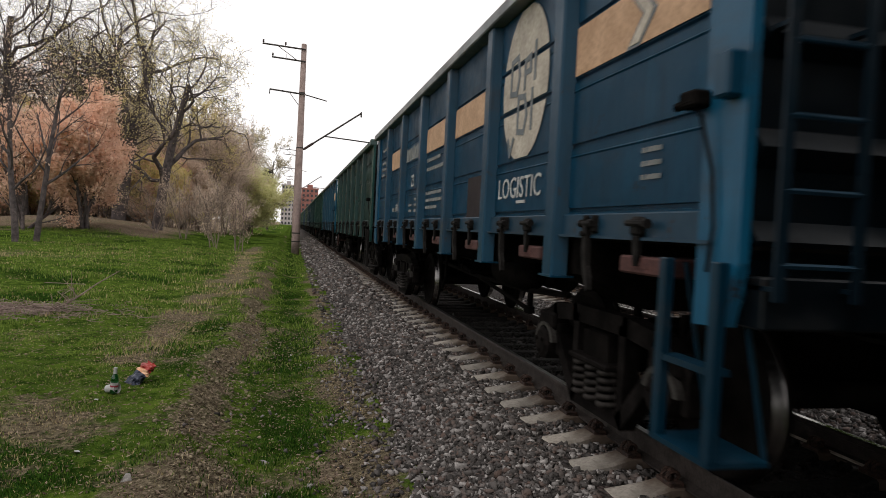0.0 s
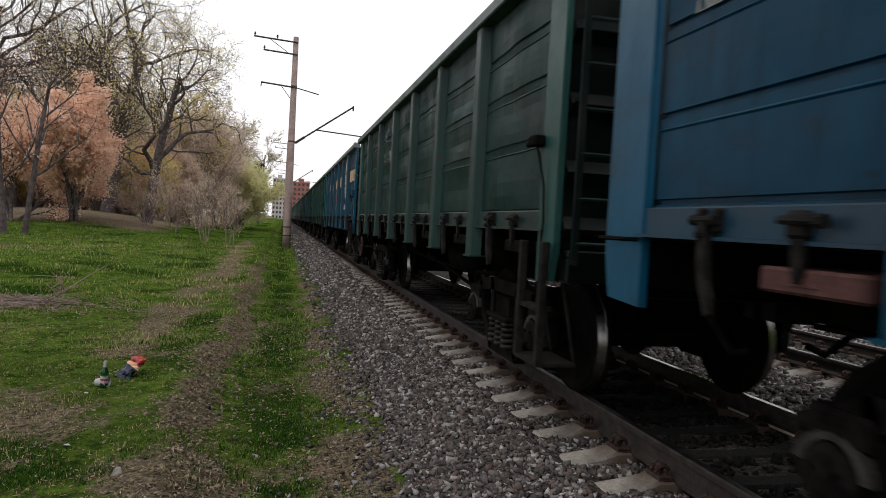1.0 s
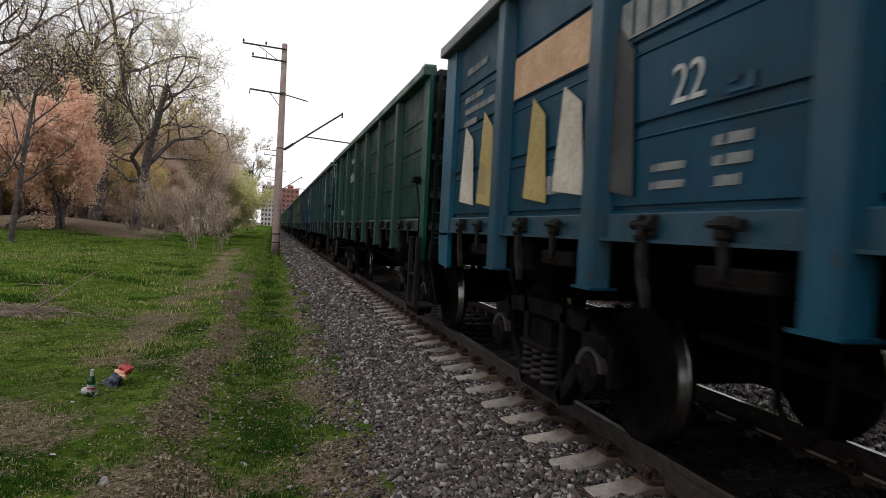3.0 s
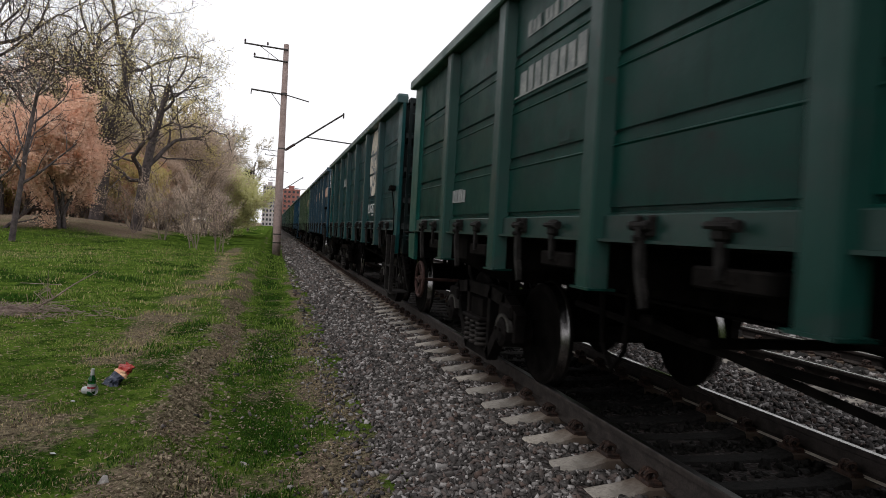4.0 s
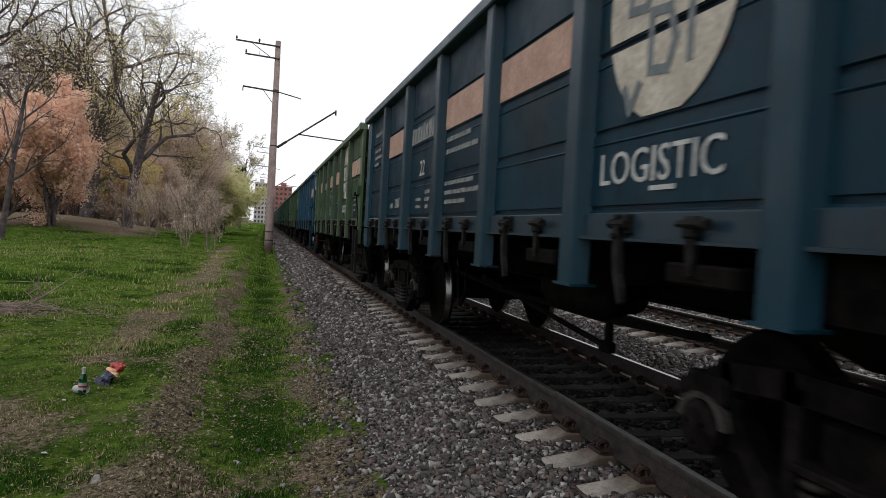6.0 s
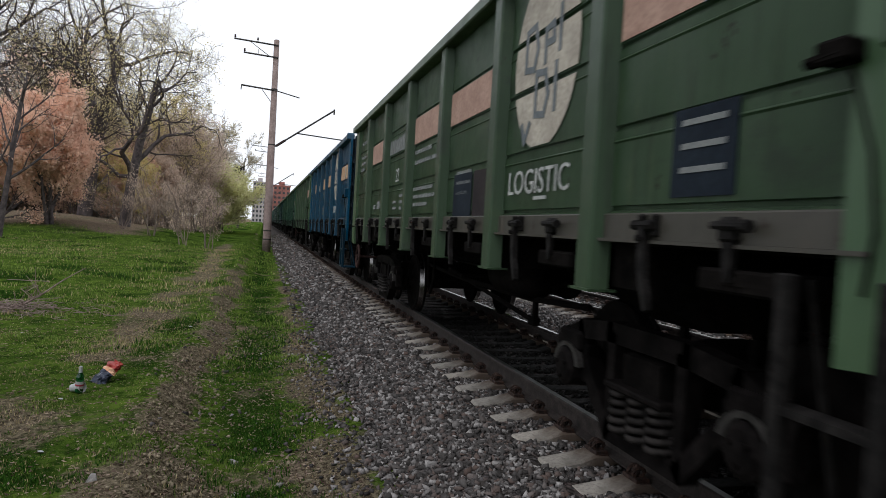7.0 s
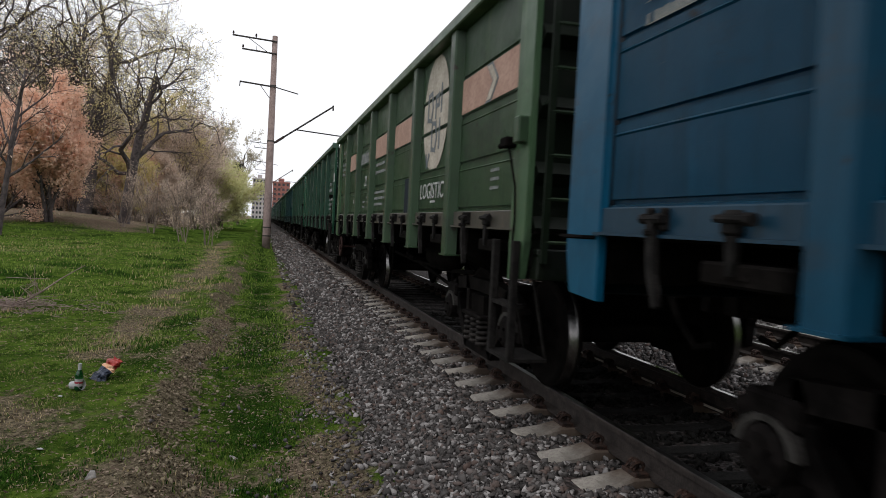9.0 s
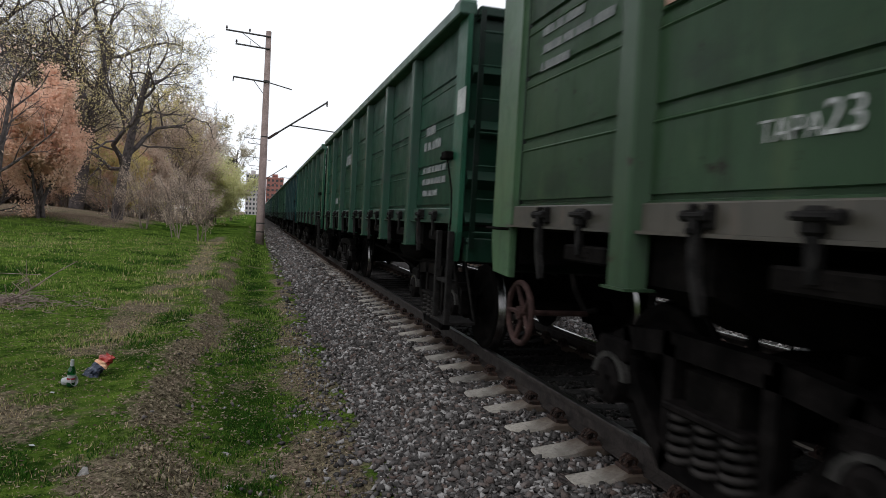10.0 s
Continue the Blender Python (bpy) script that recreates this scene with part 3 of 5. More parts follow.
def corner_mesh(y=0.0):
    bm = bmesh.new()
    prism(bm, [(y, 3.34), (y, 1.30), (y + 0.07, 1.02), (0.42, 1.0), (0.42, 3.34)], "x", -1.512, -1.46)
    bmesh.ops.bevel(bm, geom=[e for e in bm.edges if abs(e.verts[0].co.z - e.verts[1].co.z) > 0.5], offset=0.008, segments=2, affect="EDGES")
    return mesh_of("corner_post", bm, PAINT)


def chord_mesh():
    bm = box(bmesh.new(), -SIDE - 0.035, -1.43, 0.10, LENGTH + 0.06, 3.33, 3.445, 0.012)
    prism(bm, [(0.10, 3.44), (0.12, 3.475), (0.34, 3.475), (0.42, 3.44)], "x", -SIDE - 0.02, -1.44)
    return mesh_of("top_chord", bm, PAINT)


def sill_mesh():
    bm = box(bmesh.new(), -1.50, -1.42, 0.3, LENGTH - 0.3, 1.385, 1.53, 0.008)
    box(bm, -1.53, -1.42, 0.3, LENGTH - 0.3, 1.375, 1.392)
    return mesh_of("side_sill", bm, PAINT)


def end_mesh():
    """End wall, facing -y, with stiffening ribs."""
    bm = box(bmesh.new(), -1.45, 1.45, 0.06, 0.10, 1.25, 3.36)
    return mesh_of("end_wall", bm, PAINT)


END_PARTS = {
    "end_rib": lambda: mesh_of("end_rib", prism(bmesh.new(), [(-0.02, 0), (0.062, 0.09), (0.062, -0.09)], "x", -1.44, 1.44), PAINT),
    "end_post": lambda: mesh_of("end_post", box(bmesh.new(), -0.08, 0.08, -0.03, 0.057, 1.28, 3.34, 0.01), PAINT),
    "end_chord": lambda: mesh_of("end_chord", box(bmesh.new(), -1.41, 1.41, -0.03, 0.12, 3.33, 3.42, 0.01), PAINT),
    "buffer_beam": lambda: mesh_of("buffer_beam", box(bmesh.new(), -1.42, 1.42, -0.04, 0.12, 1.02, 1.248, 0.01), PAINT),
}
END_PLACES = [("end_rib", 0, z) for z in (1.40, 1.80, 2.28, 2.80)] + [("end_post", x, 0) for x in (-0.55, 0.55)] + [("end_chord", 0, 0), ("buffer_beam", 0, 0)]


def ladder_rail_mesh():
    bm = box(bmesh.new(), -0.025, 0.025, -0.115, -0.095, 1.15, 3.36)
    for z in (1.2, 2.3, 3.3):
        box(bm, -0.02, 0.02, -0.11, 0.08, z - 0.01, z + 0.01)
    return mesh_of("ladder_rail", bm, PAINT)


def rung_mesh():
    return mesh_of("ladder_rung", tube(bmesh.new(), [(-1.40, -0.105, 0), (-1.02, -0.105, 0)], 0.013, 5), PAINT)


def step_mesh(material):
    bm = bmesh.new()
    for y in (0.18, 0.60):
        box(bm, -SIDE - 0.01, -SIDE + 0.045, y - 0.03, y + 0.03, 0.42, 1.30, 0.006)
    box(bm, -SIDE - 0.01, -SIDE + 0.30, 0.15, 0.63, 0.405, 0.43)
    box(bm, -SIDE + 0.0, -SIDE + 0.10, 0.18, 0.60, 0.80, 0.83)
    for y in (0.18, 0.60):
        tube(bm, [(-SIDE + 0.30, y, 0.42), (-SIDE + 0.12, y, 1.28)], 0.014, 5)
    return mesh_of("foot_step", bm, material)


def lever_mesh():
    """Hatch lock: a hooked cast lever hanging from its pivot on the sill."""
    bm = bmesh.new()
    prism(bm, [(-0.028, 1.47), (0.034, 1.47), (0.030, 1.36), (0.022, 1.26), (0.0, 1.17), (-0.035, 1.10), (-0.055, 1.04), (-0.082, 1.055), (-0.070, 1.13), (-0.042, 1.20), (-0.034, 1.30)], "x", -1.560, -1.522)
    lathe(bm, [(0.020, -0.085), (0.028, -0.075), (0.028, -0.03), (0.018, -0.02), (0.018, 0.06), (0.026, 0.065), (0.026, 0.09)], "y", (-1.545, 0, 1.465), 8)
    box(bm, -1.54, -1.45, -0.075, -0.045, 1.41, 1.52, 0.008)
    box(bm, -1.54, -1.45, 0.045, 0.075, 1.41, 1.52, 0.008)
    lathe(bm, [(0.016, -1.585), (0.018, -1.52)], "x", (0.0, 0, 1.40), 7)
    return mesh_of("hatch_lever", bm, LEVER)


def lock_mesh():
    """Hinge bracket with its pin and a short tongue below."""
    bm = bmesh.new()
    box(bm, -1.548, -1.44, -0.02, 0.085, 1.395, 1.505, 0.018)
    tube(bm, [(-1.55, -0.11, 1.465), (-1.55, 0.10, 1.468)], 0.018, 7)
    lathe(bm, [(0.028, -0.125), (0.028, -0.09)], "y", (-1.55, 0, 1.465), 7)
    prism(bm, [(-0.02, 1.40), (0.045, 1.40), (0.035, 1.30), (0.02, 1.235), (-0.01, 1.24), (-0.015, 1.31)], "x", -1.545, -1.515)
    return mesh_of("hatch_lock", bm, LEVER)


def flap_mesh():
    bm = box(bmesh.new(), -1.52, -1.05, -0.26, 0.26, 1.19, 1.29, 0.012)
    box(bm, -1.525, -1.515, -0.06, 0.10, 1.225, 1.255)
    return bm


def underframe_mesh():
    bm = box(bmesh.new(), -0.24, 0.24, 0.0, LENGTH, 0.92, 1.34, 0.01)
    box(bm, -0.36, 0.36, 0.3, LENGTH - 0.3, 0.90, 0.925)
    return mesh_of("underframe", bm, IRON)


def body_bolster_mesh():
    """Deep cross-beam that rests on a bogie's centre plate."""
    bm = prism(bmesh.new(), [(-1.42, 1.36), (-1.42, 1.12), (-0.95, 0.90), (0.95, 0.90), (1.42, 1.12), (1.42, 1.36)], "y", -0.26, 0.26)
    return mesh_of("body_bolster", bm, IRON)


def brake_beam_mesh():
    """Brake triangle with its hangers and the levers that pull it."""
    bm = box(bmesh.new(), -0.80, 0.80, -0.07, 0.07, 0.36, 0.52, 0.015)
    tube(bm, [(-0.78, 0.0, 0.44), (0.0, 0.24, 0.46), (0.78, 0.0, 0.44)], 0.035, 6)
    for x in (-0.70, 0.70):
        box(bm, x - 0.025, x + 0.025, -0.03, 0.03, 0.44, 0.88)
    for x in (-0.16, 0.10):
        box(bm, x, x + 0.05, -0.06, 0.05, 0.40, 0.94, 0.008)
    return mesh_of("brake_beam", bm, IRON)


def brake_shoe_mesh(s):
    """Cast shoe hung against a wheel's tread."""
    pts = [(0.50 * math.cos(a), 0.475 + 0.50 * math.sin(a)) for a in np.linspace(-0.42, 0.30, 6)]
    back = [(0.58 * math.cos(a), 0.475 + 0.58 * math.sin(a)) for a in np.linspace(-0.42, 0.30, 6)]
    bm = prism(bmesh.new(), pts + back[::-1], "x", s * 0.74, s * 0.83)
    return mesh_of("brake_shoe", bm, IRON)


def beam_mesh():
    return mesh_of("cross_beam", box(bmesh.new(), -1.42, 1.42, -0.07, 0.07, 1.10, 1.355), IRON)


def rod_mesh():
    return mesh_of("brake_rod", tube(bmesh.new(), [(-0.75, 3.6, 0.82), (-0.62, 5.2, 0.72), (-0.6, 7.8, 0.72), (-0.72, 9.3, 0.82)], 0.03, 6), IRON)


def low_rod_mesh():
    """Slanting pull rod with its fork ends, low under the middle of the wagon."""
    bm = tube(bmesh.new(), [(-0.6, 8.3, 0.80), (-0.6, 6.6, 0.64), (-0.6, 5.1, 0.50)], 0.028, 6)
    for y, z in ((8.3, 0.80), (5.1, 0.50)):
        box(bm, -0.64, -0.56, y - 0.09, y + 0.09, z - 0.045, z + 0.045, 0.012)
    box(bm, -0.625, -0.575, 5.04, 5.12, 0.48, 1.12, 0.01)
    return mesh_of("brake_rod", bm, IRON)


def cylinder_mesh():
    """Brake cylinder on its bracket, with a lever at the piston's end."""
    bm = lathe(bmesh.new(), [(0.06, 6.45), (0.19, 6.48), (0.21, 6.52), (0.20, 6.58), (0.19, 7.02), (0.21, 7.05), (0.21, 7.11), (0.07, 7.14), (0.05, 7.5)], "y", (0.45, 0, 0.80), 14)
    box(bm, 0.33, 0.57, 6.6, 7.0, 0.95, 1.34, 0.015)
    box(bm, -0.70, 0.62, 7.46, 7.56, 0.74, 0.80, 0.01)
    return mesh_of("brake_cylinder", bm, IRON)


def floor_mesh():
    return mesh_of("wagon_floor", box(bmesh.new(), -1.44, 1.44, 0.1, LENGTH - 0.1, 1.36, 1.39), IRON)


def coupler_mesh():
    bm = box(bmesh.new(), -0.09, 0.09, -0.42, 0.2, 0.97, 1.13, 0.02)
    prism(bm, [(-0.2, -0.55), (0.05, -0.62), (0.2, -0.50), (0.22, -0.38), (-0.16, -0.36)], "z", 0.86, 1.24)
    return mesh_of("coupler", bm, DUSTY)


def hose_mesh():
    bm = tube(bmesh.new(), [(-0.35, 0.0, 0.95), (-0.38, -0.15, 0.80), (-0.36, -0.35, 0.62), (-0.33, -0.5, 0.66)], 0.028, 7)
    return mesh_of("brake_hose", bm, IRON)


def tank_mesh():
    bm = lathe(bmesh.new(), [(0.05, 4.9), (0.17, 4.95), (0.2, 5.05), (0.2, 6.0), (0.17, 6.1), (0.05, 6.15)], "y", (-0.62, 0, 0.92), 14)
    return mesh_of("air_tank", bm, IRON, True)


def hanger_mesh():
    """Hanging loops that catch the brake rods."""
    bm = bmesh.new()
    for y in (8.2,):
        tube(bm, [(-0.95, y - 0.22, 1.2), (-0.95, y - 0.16, 0.62), (-0.95, y, 0.46), (-0.95, y + 0.16, 0.62), (-0.95, y + 0.22, 1.2)], 0.022, 6)
    return mesh_of("brake_hanger", bm, IRON)


def handwheel_mesh():
    bm = tube(bmesh.new(), [(0, 0.225 * math.cos(a), 0.225 * math.sin(a)) for a in np.linspace(0, 2 * math.pi, 25)[:-1]], 0.023, 7, closed=True)
    for k in range(5):
        a = 2 * math.pi * k / 5
        tube(bm, [(0.04, 0, 0), (0, 0.22 * math.cos(a), 0.22 * math.sin(a))], 0.024, 6, 0.018)
    tube(bm, [(-0.03, 0, 0), (0.55, 0, 0)], 0.022, 8)
    lathe(bm, [(0.05, -0.02), (0.05, 0.06)], "x", sides=10)
    return mesh_of("brake_handwheel", bm, HANDRUST)


def lamp_box_mesh():
    return mesh_of("signal_box", box(bmesh.new(), -1.59, -1.505, 0.14, 0.25, 2.01, 2.21, 0.012), PAINT)


def cable_mesh():
    bm = tube(bmesh.new(), [(-1.512 - 0.05, 0.42, 2.02), (-1.512 - 0.05, 0.36, 1.95), (-1.512 - 0.02, 0.30, 1.7), (-1.512 - 0.02, 0.27, 1.45), (-1.512 - 0.02, 0.30, 1.25)], 0.009, 6)
    box(bm, -1.512 - 0.09, -1.512 + 0.002, 0.36, 0.50, 2.0, 2.08, 0.012)
    tube(bm, [(-1.512 - 0.07, 0.40, 2.03), (-1.512 - 0.07, 0.54, 2.02)], 0.022, 7)
    return mesh_of("end_cable", bm, IRON)


def grab_mesh():
    bm = tube(bmesh.new(), [(-1.512, -0.06, 1.36), (-1.512 - 0.07, -0.06, 1.36), (-1.512 - 0.07, 0.24, 1.36), (-1.512, 0.24, 1.36)], 0.013, 5)
    return mesh_of("grab_handle", bm, IRON)


# bogie, about its own centre, z from the rail
def frame_side_mesh(s):
    bm = bmesh.new()
    a, b = s * 1.08, s * 1.19
    outer = [(-1.20, 0.60), (-0.98, 0.78), (-0.45, 0.86), (0.45, 0.86), (0.98, 0.78), (1.20, 0.60), (1.14, 0.40), (0.74, 0.40), (0.60, 0.30), (0.42, 0.14), (-0.42, 0.14), (-0.60, 0.30), (-0.74, 0.40), (-1.14, 0.40)]

    def bar(pts, w):
        for (y0, z0), (y1, z1) in zip(pts, pts[1:]):
            d = Vector((y1 - y0, z1 - z0)).normalized() * w / 2
            n = Vector((-d.y, d.x))
            prism(bm, [(y0 - d.x * 0.6 + n.x, z0 - d.y * 0.6 + n.y), (y1 + d.x * 0.6 + n.x, z1 + d.y * 0.6 + n.y), (y1 + d.x * 0.6 - n.x, z1 + d.y * 0.6 - n.y), (y0 - d.x * 0.6 - n.x, z0 - d.y * 0.6 - n.y)], "x", a, b)
    bar([(-1.12, 0.62), (-0.80, 0.76), (-0.40, 0.80), (0.40, 0.80), (0.80, 0.76), (1.12, 0.62)], 0.13)
    bar([(-0.72, 0.52), (-0.38, 0.17), (0.38, 0.17), (0.72, 0.52)], 0.11)
    for q in (-0.37, 0.37):
        prism(bm, [(q - 0.035, 0.18), (q + 0.035, 0.18), (q + 0.05, 0.80), (q - 0.05, 0.80)], "x", a, b)
    for q in (-0.925, 0.925):
        box(bm, a, b + s * 0.03, q - 0.17, q + 0.17, 0.60, 0.74, 0.02)
        for e in (-0.19, 0.19):
            box(bm, a, b, q + e - 0.035, q + e + 0.035, 0.40, 0.66, 0.012)
    bmesh.ops.recalc_face_normals(bm, faces=bm.faces[:])
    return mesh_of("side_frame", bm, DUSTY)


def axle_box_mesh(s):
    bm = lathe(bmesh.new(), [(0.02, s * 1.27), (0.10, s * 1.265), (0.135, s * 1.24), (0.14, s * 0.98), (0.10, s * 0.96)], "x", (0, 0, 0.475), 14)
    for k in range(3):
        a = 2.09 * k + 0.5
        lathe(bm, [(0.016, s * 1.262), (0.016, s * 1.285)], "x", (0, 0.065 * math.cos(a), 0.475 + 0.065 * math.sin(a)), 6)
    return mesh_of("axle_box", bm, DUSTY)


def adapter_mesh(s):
    """Bearing adapter: an arched cap over the axle box, its lit crescent put into the colour."""
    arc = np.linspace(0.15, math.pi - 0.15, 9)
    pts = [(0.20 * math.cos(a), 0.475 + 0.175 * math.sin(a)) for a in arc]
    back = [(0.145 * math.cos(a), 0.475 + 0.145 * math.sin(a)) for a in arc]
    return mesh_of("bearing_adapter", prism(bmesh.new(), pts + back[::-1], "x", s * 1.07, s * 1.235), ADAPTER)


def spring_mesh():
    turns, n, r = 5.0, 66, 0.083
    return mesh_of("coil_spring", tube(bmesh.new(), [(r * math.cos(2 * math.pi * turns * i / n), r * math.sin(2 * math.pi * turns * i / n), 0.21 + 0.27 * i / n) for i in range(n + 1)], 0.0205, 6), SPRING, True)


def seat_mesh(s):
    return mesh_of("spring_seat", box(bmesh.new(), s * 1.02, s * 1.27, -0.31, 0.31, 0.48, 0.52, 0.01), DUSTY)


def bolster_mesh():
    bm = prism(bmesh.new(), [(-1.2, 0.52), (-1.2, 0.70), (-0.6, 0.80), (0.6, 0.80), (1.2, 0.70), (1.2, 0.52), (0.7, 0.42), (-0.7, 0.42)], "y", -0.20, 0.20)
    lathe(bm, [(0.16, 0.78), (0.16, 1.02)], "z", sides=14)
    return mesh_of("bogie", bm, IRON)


def wheelset_mesh():
    bm = bmesh.new()
    for s in (-1, 1):
        prof = [(0.02, s * 0.93), (0.12, s * 0.92), (0.13, s * 0.87), (0.36, s * 0.80), (0.40, s * 0.855), (0.456, s * 0.857), (0.472, s * 0.840), (0.477, s * 0.775), (0.485, s * 0.765), (0.505, s * 0.748), (0.497, s * 0.728), (0.40, s * 0.725), (0.37, s * 0.76), (0.13, s * 0.75), (0.02, s * 0.70)]
        lathe(bm, prof, "x", sides=40)
    lathe(bm, [(0.085, -0.99), (0.085, 0.99)], "x", sides=12)
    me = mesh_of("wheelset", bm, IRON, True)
    me.materials.append(WORN)
    for p in me.polygons:
        c = p.center
        r = math.hypot(c.y, c.z)
        if 0.470 < r < 0.488 and 0.765 < abs(c.x) < 0.842:
            p.material_index = 1
    return me


def glyphs(text, height, material, spread=1.0):
    """Painted letters lying in the wagon's side plane, read from outside; the origin is at the lower left."""
    def make():
        cu = bpy.data.curves.new("lettering", "FONT")
        cu.body, cu.size, cu.resolution_u = text, height / 0.72, 3
        cu.space_character = spread
        cu.extrude = 0.002
        ob = bpy.data.objects.new("lettering", cu)
        scene.collection.objects.link(ob)
        bpy.context.view_layer.update()
        me = bpy.data.meshes.new_from_object(ob.evaluated_get(bpy.context.evaluated_depsgraph_get()))
        bpy.data.objects.remove(ob)
        me.materials.clear()
        me.materials.append(material)
        me.transform(Matrix(((0, 0, -1, 0), (-1, 0, 0, 0), (0, 1, 0, 0), (0, 0, 0, 1))))
        return me
    return shared(("text", text, height, material.name), make)


def painted(outline, material, key):
    """A flat coat of paint, 3 mm thick, in the side plane; the outline is (y, z)."""
    return shared(("coat", key, material.name), lambda: mesh_of("coat", prism(bmesh.new(), outline, "x", -0.003, 0.0), material))


def rect(w, h):
    return [(0, 0), (w, 0), (w, h), (0, h)]


FACE = -1.478


def decal(wagon, name, outline, material, y, z, key, label="", x=FACE):
    return put(name, painted(outline, material, key), wagon, pose(x, y, z), label)


def line_mesh(w, h, material):
    """One line of worn writing, as one bar with a ragged top."""
    r = random.Random(int(w * 1000) + int(h * 777))
    top, y, left = [], 0.0, r.randint(3, 8)
    while y < w - h * 0.3:
        k = min(h * r.uniform(0.42, 0.72), w - y - 0.01)
        z1 = h * r.uniform(0.85, 1.0)
        top += [(y, h * 0.05), (y + 0.001, z1), (y + k - 0.001, z1), (y + k, h * 0.05)]
        y += k + h * 0.16
        left -= 1
        if left == 0:
            top += [(y - h * 0.12, h * 0.05), (y + h * 0.4, h * 0.05)]
            y += h * 0.5
            left = r.randint(2, 8)
    bm = prism(bmesh.new(), [(0, 0)] + [(y, 0.001 + z) for y, z in top] + [(top[-1][0] + 0.002, 0)], "x", -0.003, 0)
    bmesh.ops.triangulate(bm, faces=[f for f in bm.faces if len(f.verts) > 4])
    return mesh_of("lettering", bm, material)


def bars(wagon, y, z, widths, h=0.055, gap=0.10, material=None):
    """Lines of writing too worn to read, as bars; y is the line's far end where it begins."""
    for i, w in enumerate(widths):
        mat = material or STENCIL
        put("lettering", shared(("line", w, h, mat.name), lambda: line_mesh(w, h, mat)), wagon, pose(FACE, y - w, z - i * gap), "faded white stencilled line")


def emblem(wagon, colour, pad_material, rich, patches=True):
    """Fleet markings: cream disc, oblong patches and lettering, bay by bay."""
    for z0, z1, k in ((2.03, 2.435, 0), (2.485, 2.82, 1), (2.87, 3.30, 2)):
        cut = []
        for zz in np.linspace(z0, z1, 9):
            v = (zz - 2.66) / 0.66
            if abs(v) < 1:
                cut.append((0.565 * math.sqrt(1 - v * v), zz))
        if len(cut) > 1:
            decal(wagon, "emblem_disc", [(y, z) for y, z in cut] + [(-y, z) for y, z in cut[::-1]], CREAM, 3.11, 0, ("disc", k), "cream painted disc, scuffed", FACE - 0.002)
    strokes = (((0.34, 2.90), (0.34, 2.62), (0.18, 2.60), (0.12, 2.75), (0.18, 2.92), (0.34, 2.90)), ((-0.02, 2.62), (-0.02, 2.84), (-0.14, 2.86), (-0.16, 2.74), (-0.02, 2.74)), ((-0.26, 2.66), (-0.26, 2.94)),
               ((0.12, 2.56), (0.12, 2.26), (-0.04, 2.24), (-0.10, 2.38), (-0.04, 2.54), (0.12, 2.56)), ((-0.22, 2.26), (-0.22, 2.56)), ((0.36, 2.2), (0.30, 2.08), (0.22, 2.2)))
    for i, s in enumerate(strokes):
        def make(s=s):
            bm = bmesh.new()
            for (y0, z0), (y1, z1) in zip(s, s[1:]):
                d = Vector((y1 - y0, z1 - z0)).normalized() * 0.025
                prism(bm, [(y0 - d.x + d.y, z0 - d.y - d.x), (y1 + d.x + d.y, z1 + d.y - d.x), (y1 + d.x - d.y, z1 + d.y + d.x), (y0 - d.x - d.y, z0 - d.y + d.x)], "x", -0.003, 0)
            return mesh_of("emblem_stroke", bm, BLUEGREY)
        put("emblem_stroke", shared(("stroke", i), make), wagon, pose(FACE - 0.006, 3.11, 0))
    put("lettering", glyphs("LOGISTIC", 0.188, WHITE, 1.0), wagon, pose(FACE, 3.72, 1.69), "worn white capital letters")
    decal(wagon, "lettering", rect(0.22, 0.025), WHITE, 2.95, 1.64, "rule")
    # oblong patches between the upper grooves
    for a, b in () if not patches else ((0.47, 2.02), (4.1, 5.58), (5.90, 7.36), (9.46, 10.9)):
        decal(wagon, "paint_patch", rect(b - a, 0.335), pad_material, a, 2.483, ("patch", round(b - a, 2)), "faded orange painted oblong")
    if not patches:
        return
    chev = [(0, 0), (0.16, 0), (0.34, 0.17), (0.16, 0.34), (0, 0.34), (0.18, 0.17)]
    decal(wagon, "chevron", [(0.34 - y, z) for y, z in chev], BLUEGREY, 0.95, 2.479, "chevron", "grey chevron outline", FACE - 0.003)
    decal(wagon, "chevron_core", [(0.34 - y, z) for y, z in [(0.04, 0.02), (0.15, 0.02), (0.30, 0.17), (0.15, 0.32), (0.04, 0.32), (0.21, 0.17)]], CREAM, 0.95, 2.479, "chevron_core", "cream chevron", FACE - 0.006)
    bars(wagon, 9.15, 2.12 if not rich else 2.50, (1.25,), 0.22)
    put("lettering", glyphs("22", 0.2, WHITE), wagon, pose(FACE, 8.6, 2.06), "worn white figures")
    bars(wagon, 8.75, 1.74, (0.3, 0.3), 0.04, 0.09)
    bars(wagon, 8.25, 1.82, (0.26, 0.26, 0.2), 0.05, 0.09)
    bars(wagon, 7.3, 2.34, (0.9, 1.15), 0.052, 0.13)
    bars(wagon, 7.3, 1.87, (1.05, 1.30, 0.8), 0.046, 0.10)
    if colour != OLIVE:
        bars(wagon, 10.6, 1.68, (0.26,), 0.08)
        bars(wagon, 10.2, 1.68, (0.34,), 0.14)
    bars(wagon, 12.4, 2.98, (0.7, ), 0.07)
    bars(wagon, 12.4, 2.70, (0.62, 1.0, 0.45), 0.06, 0.12)
    if colour != MOSS:
        bars(wagon, 1.05, 1.86, (0.22, 0.22, 0.22), 0.03, 0.075)


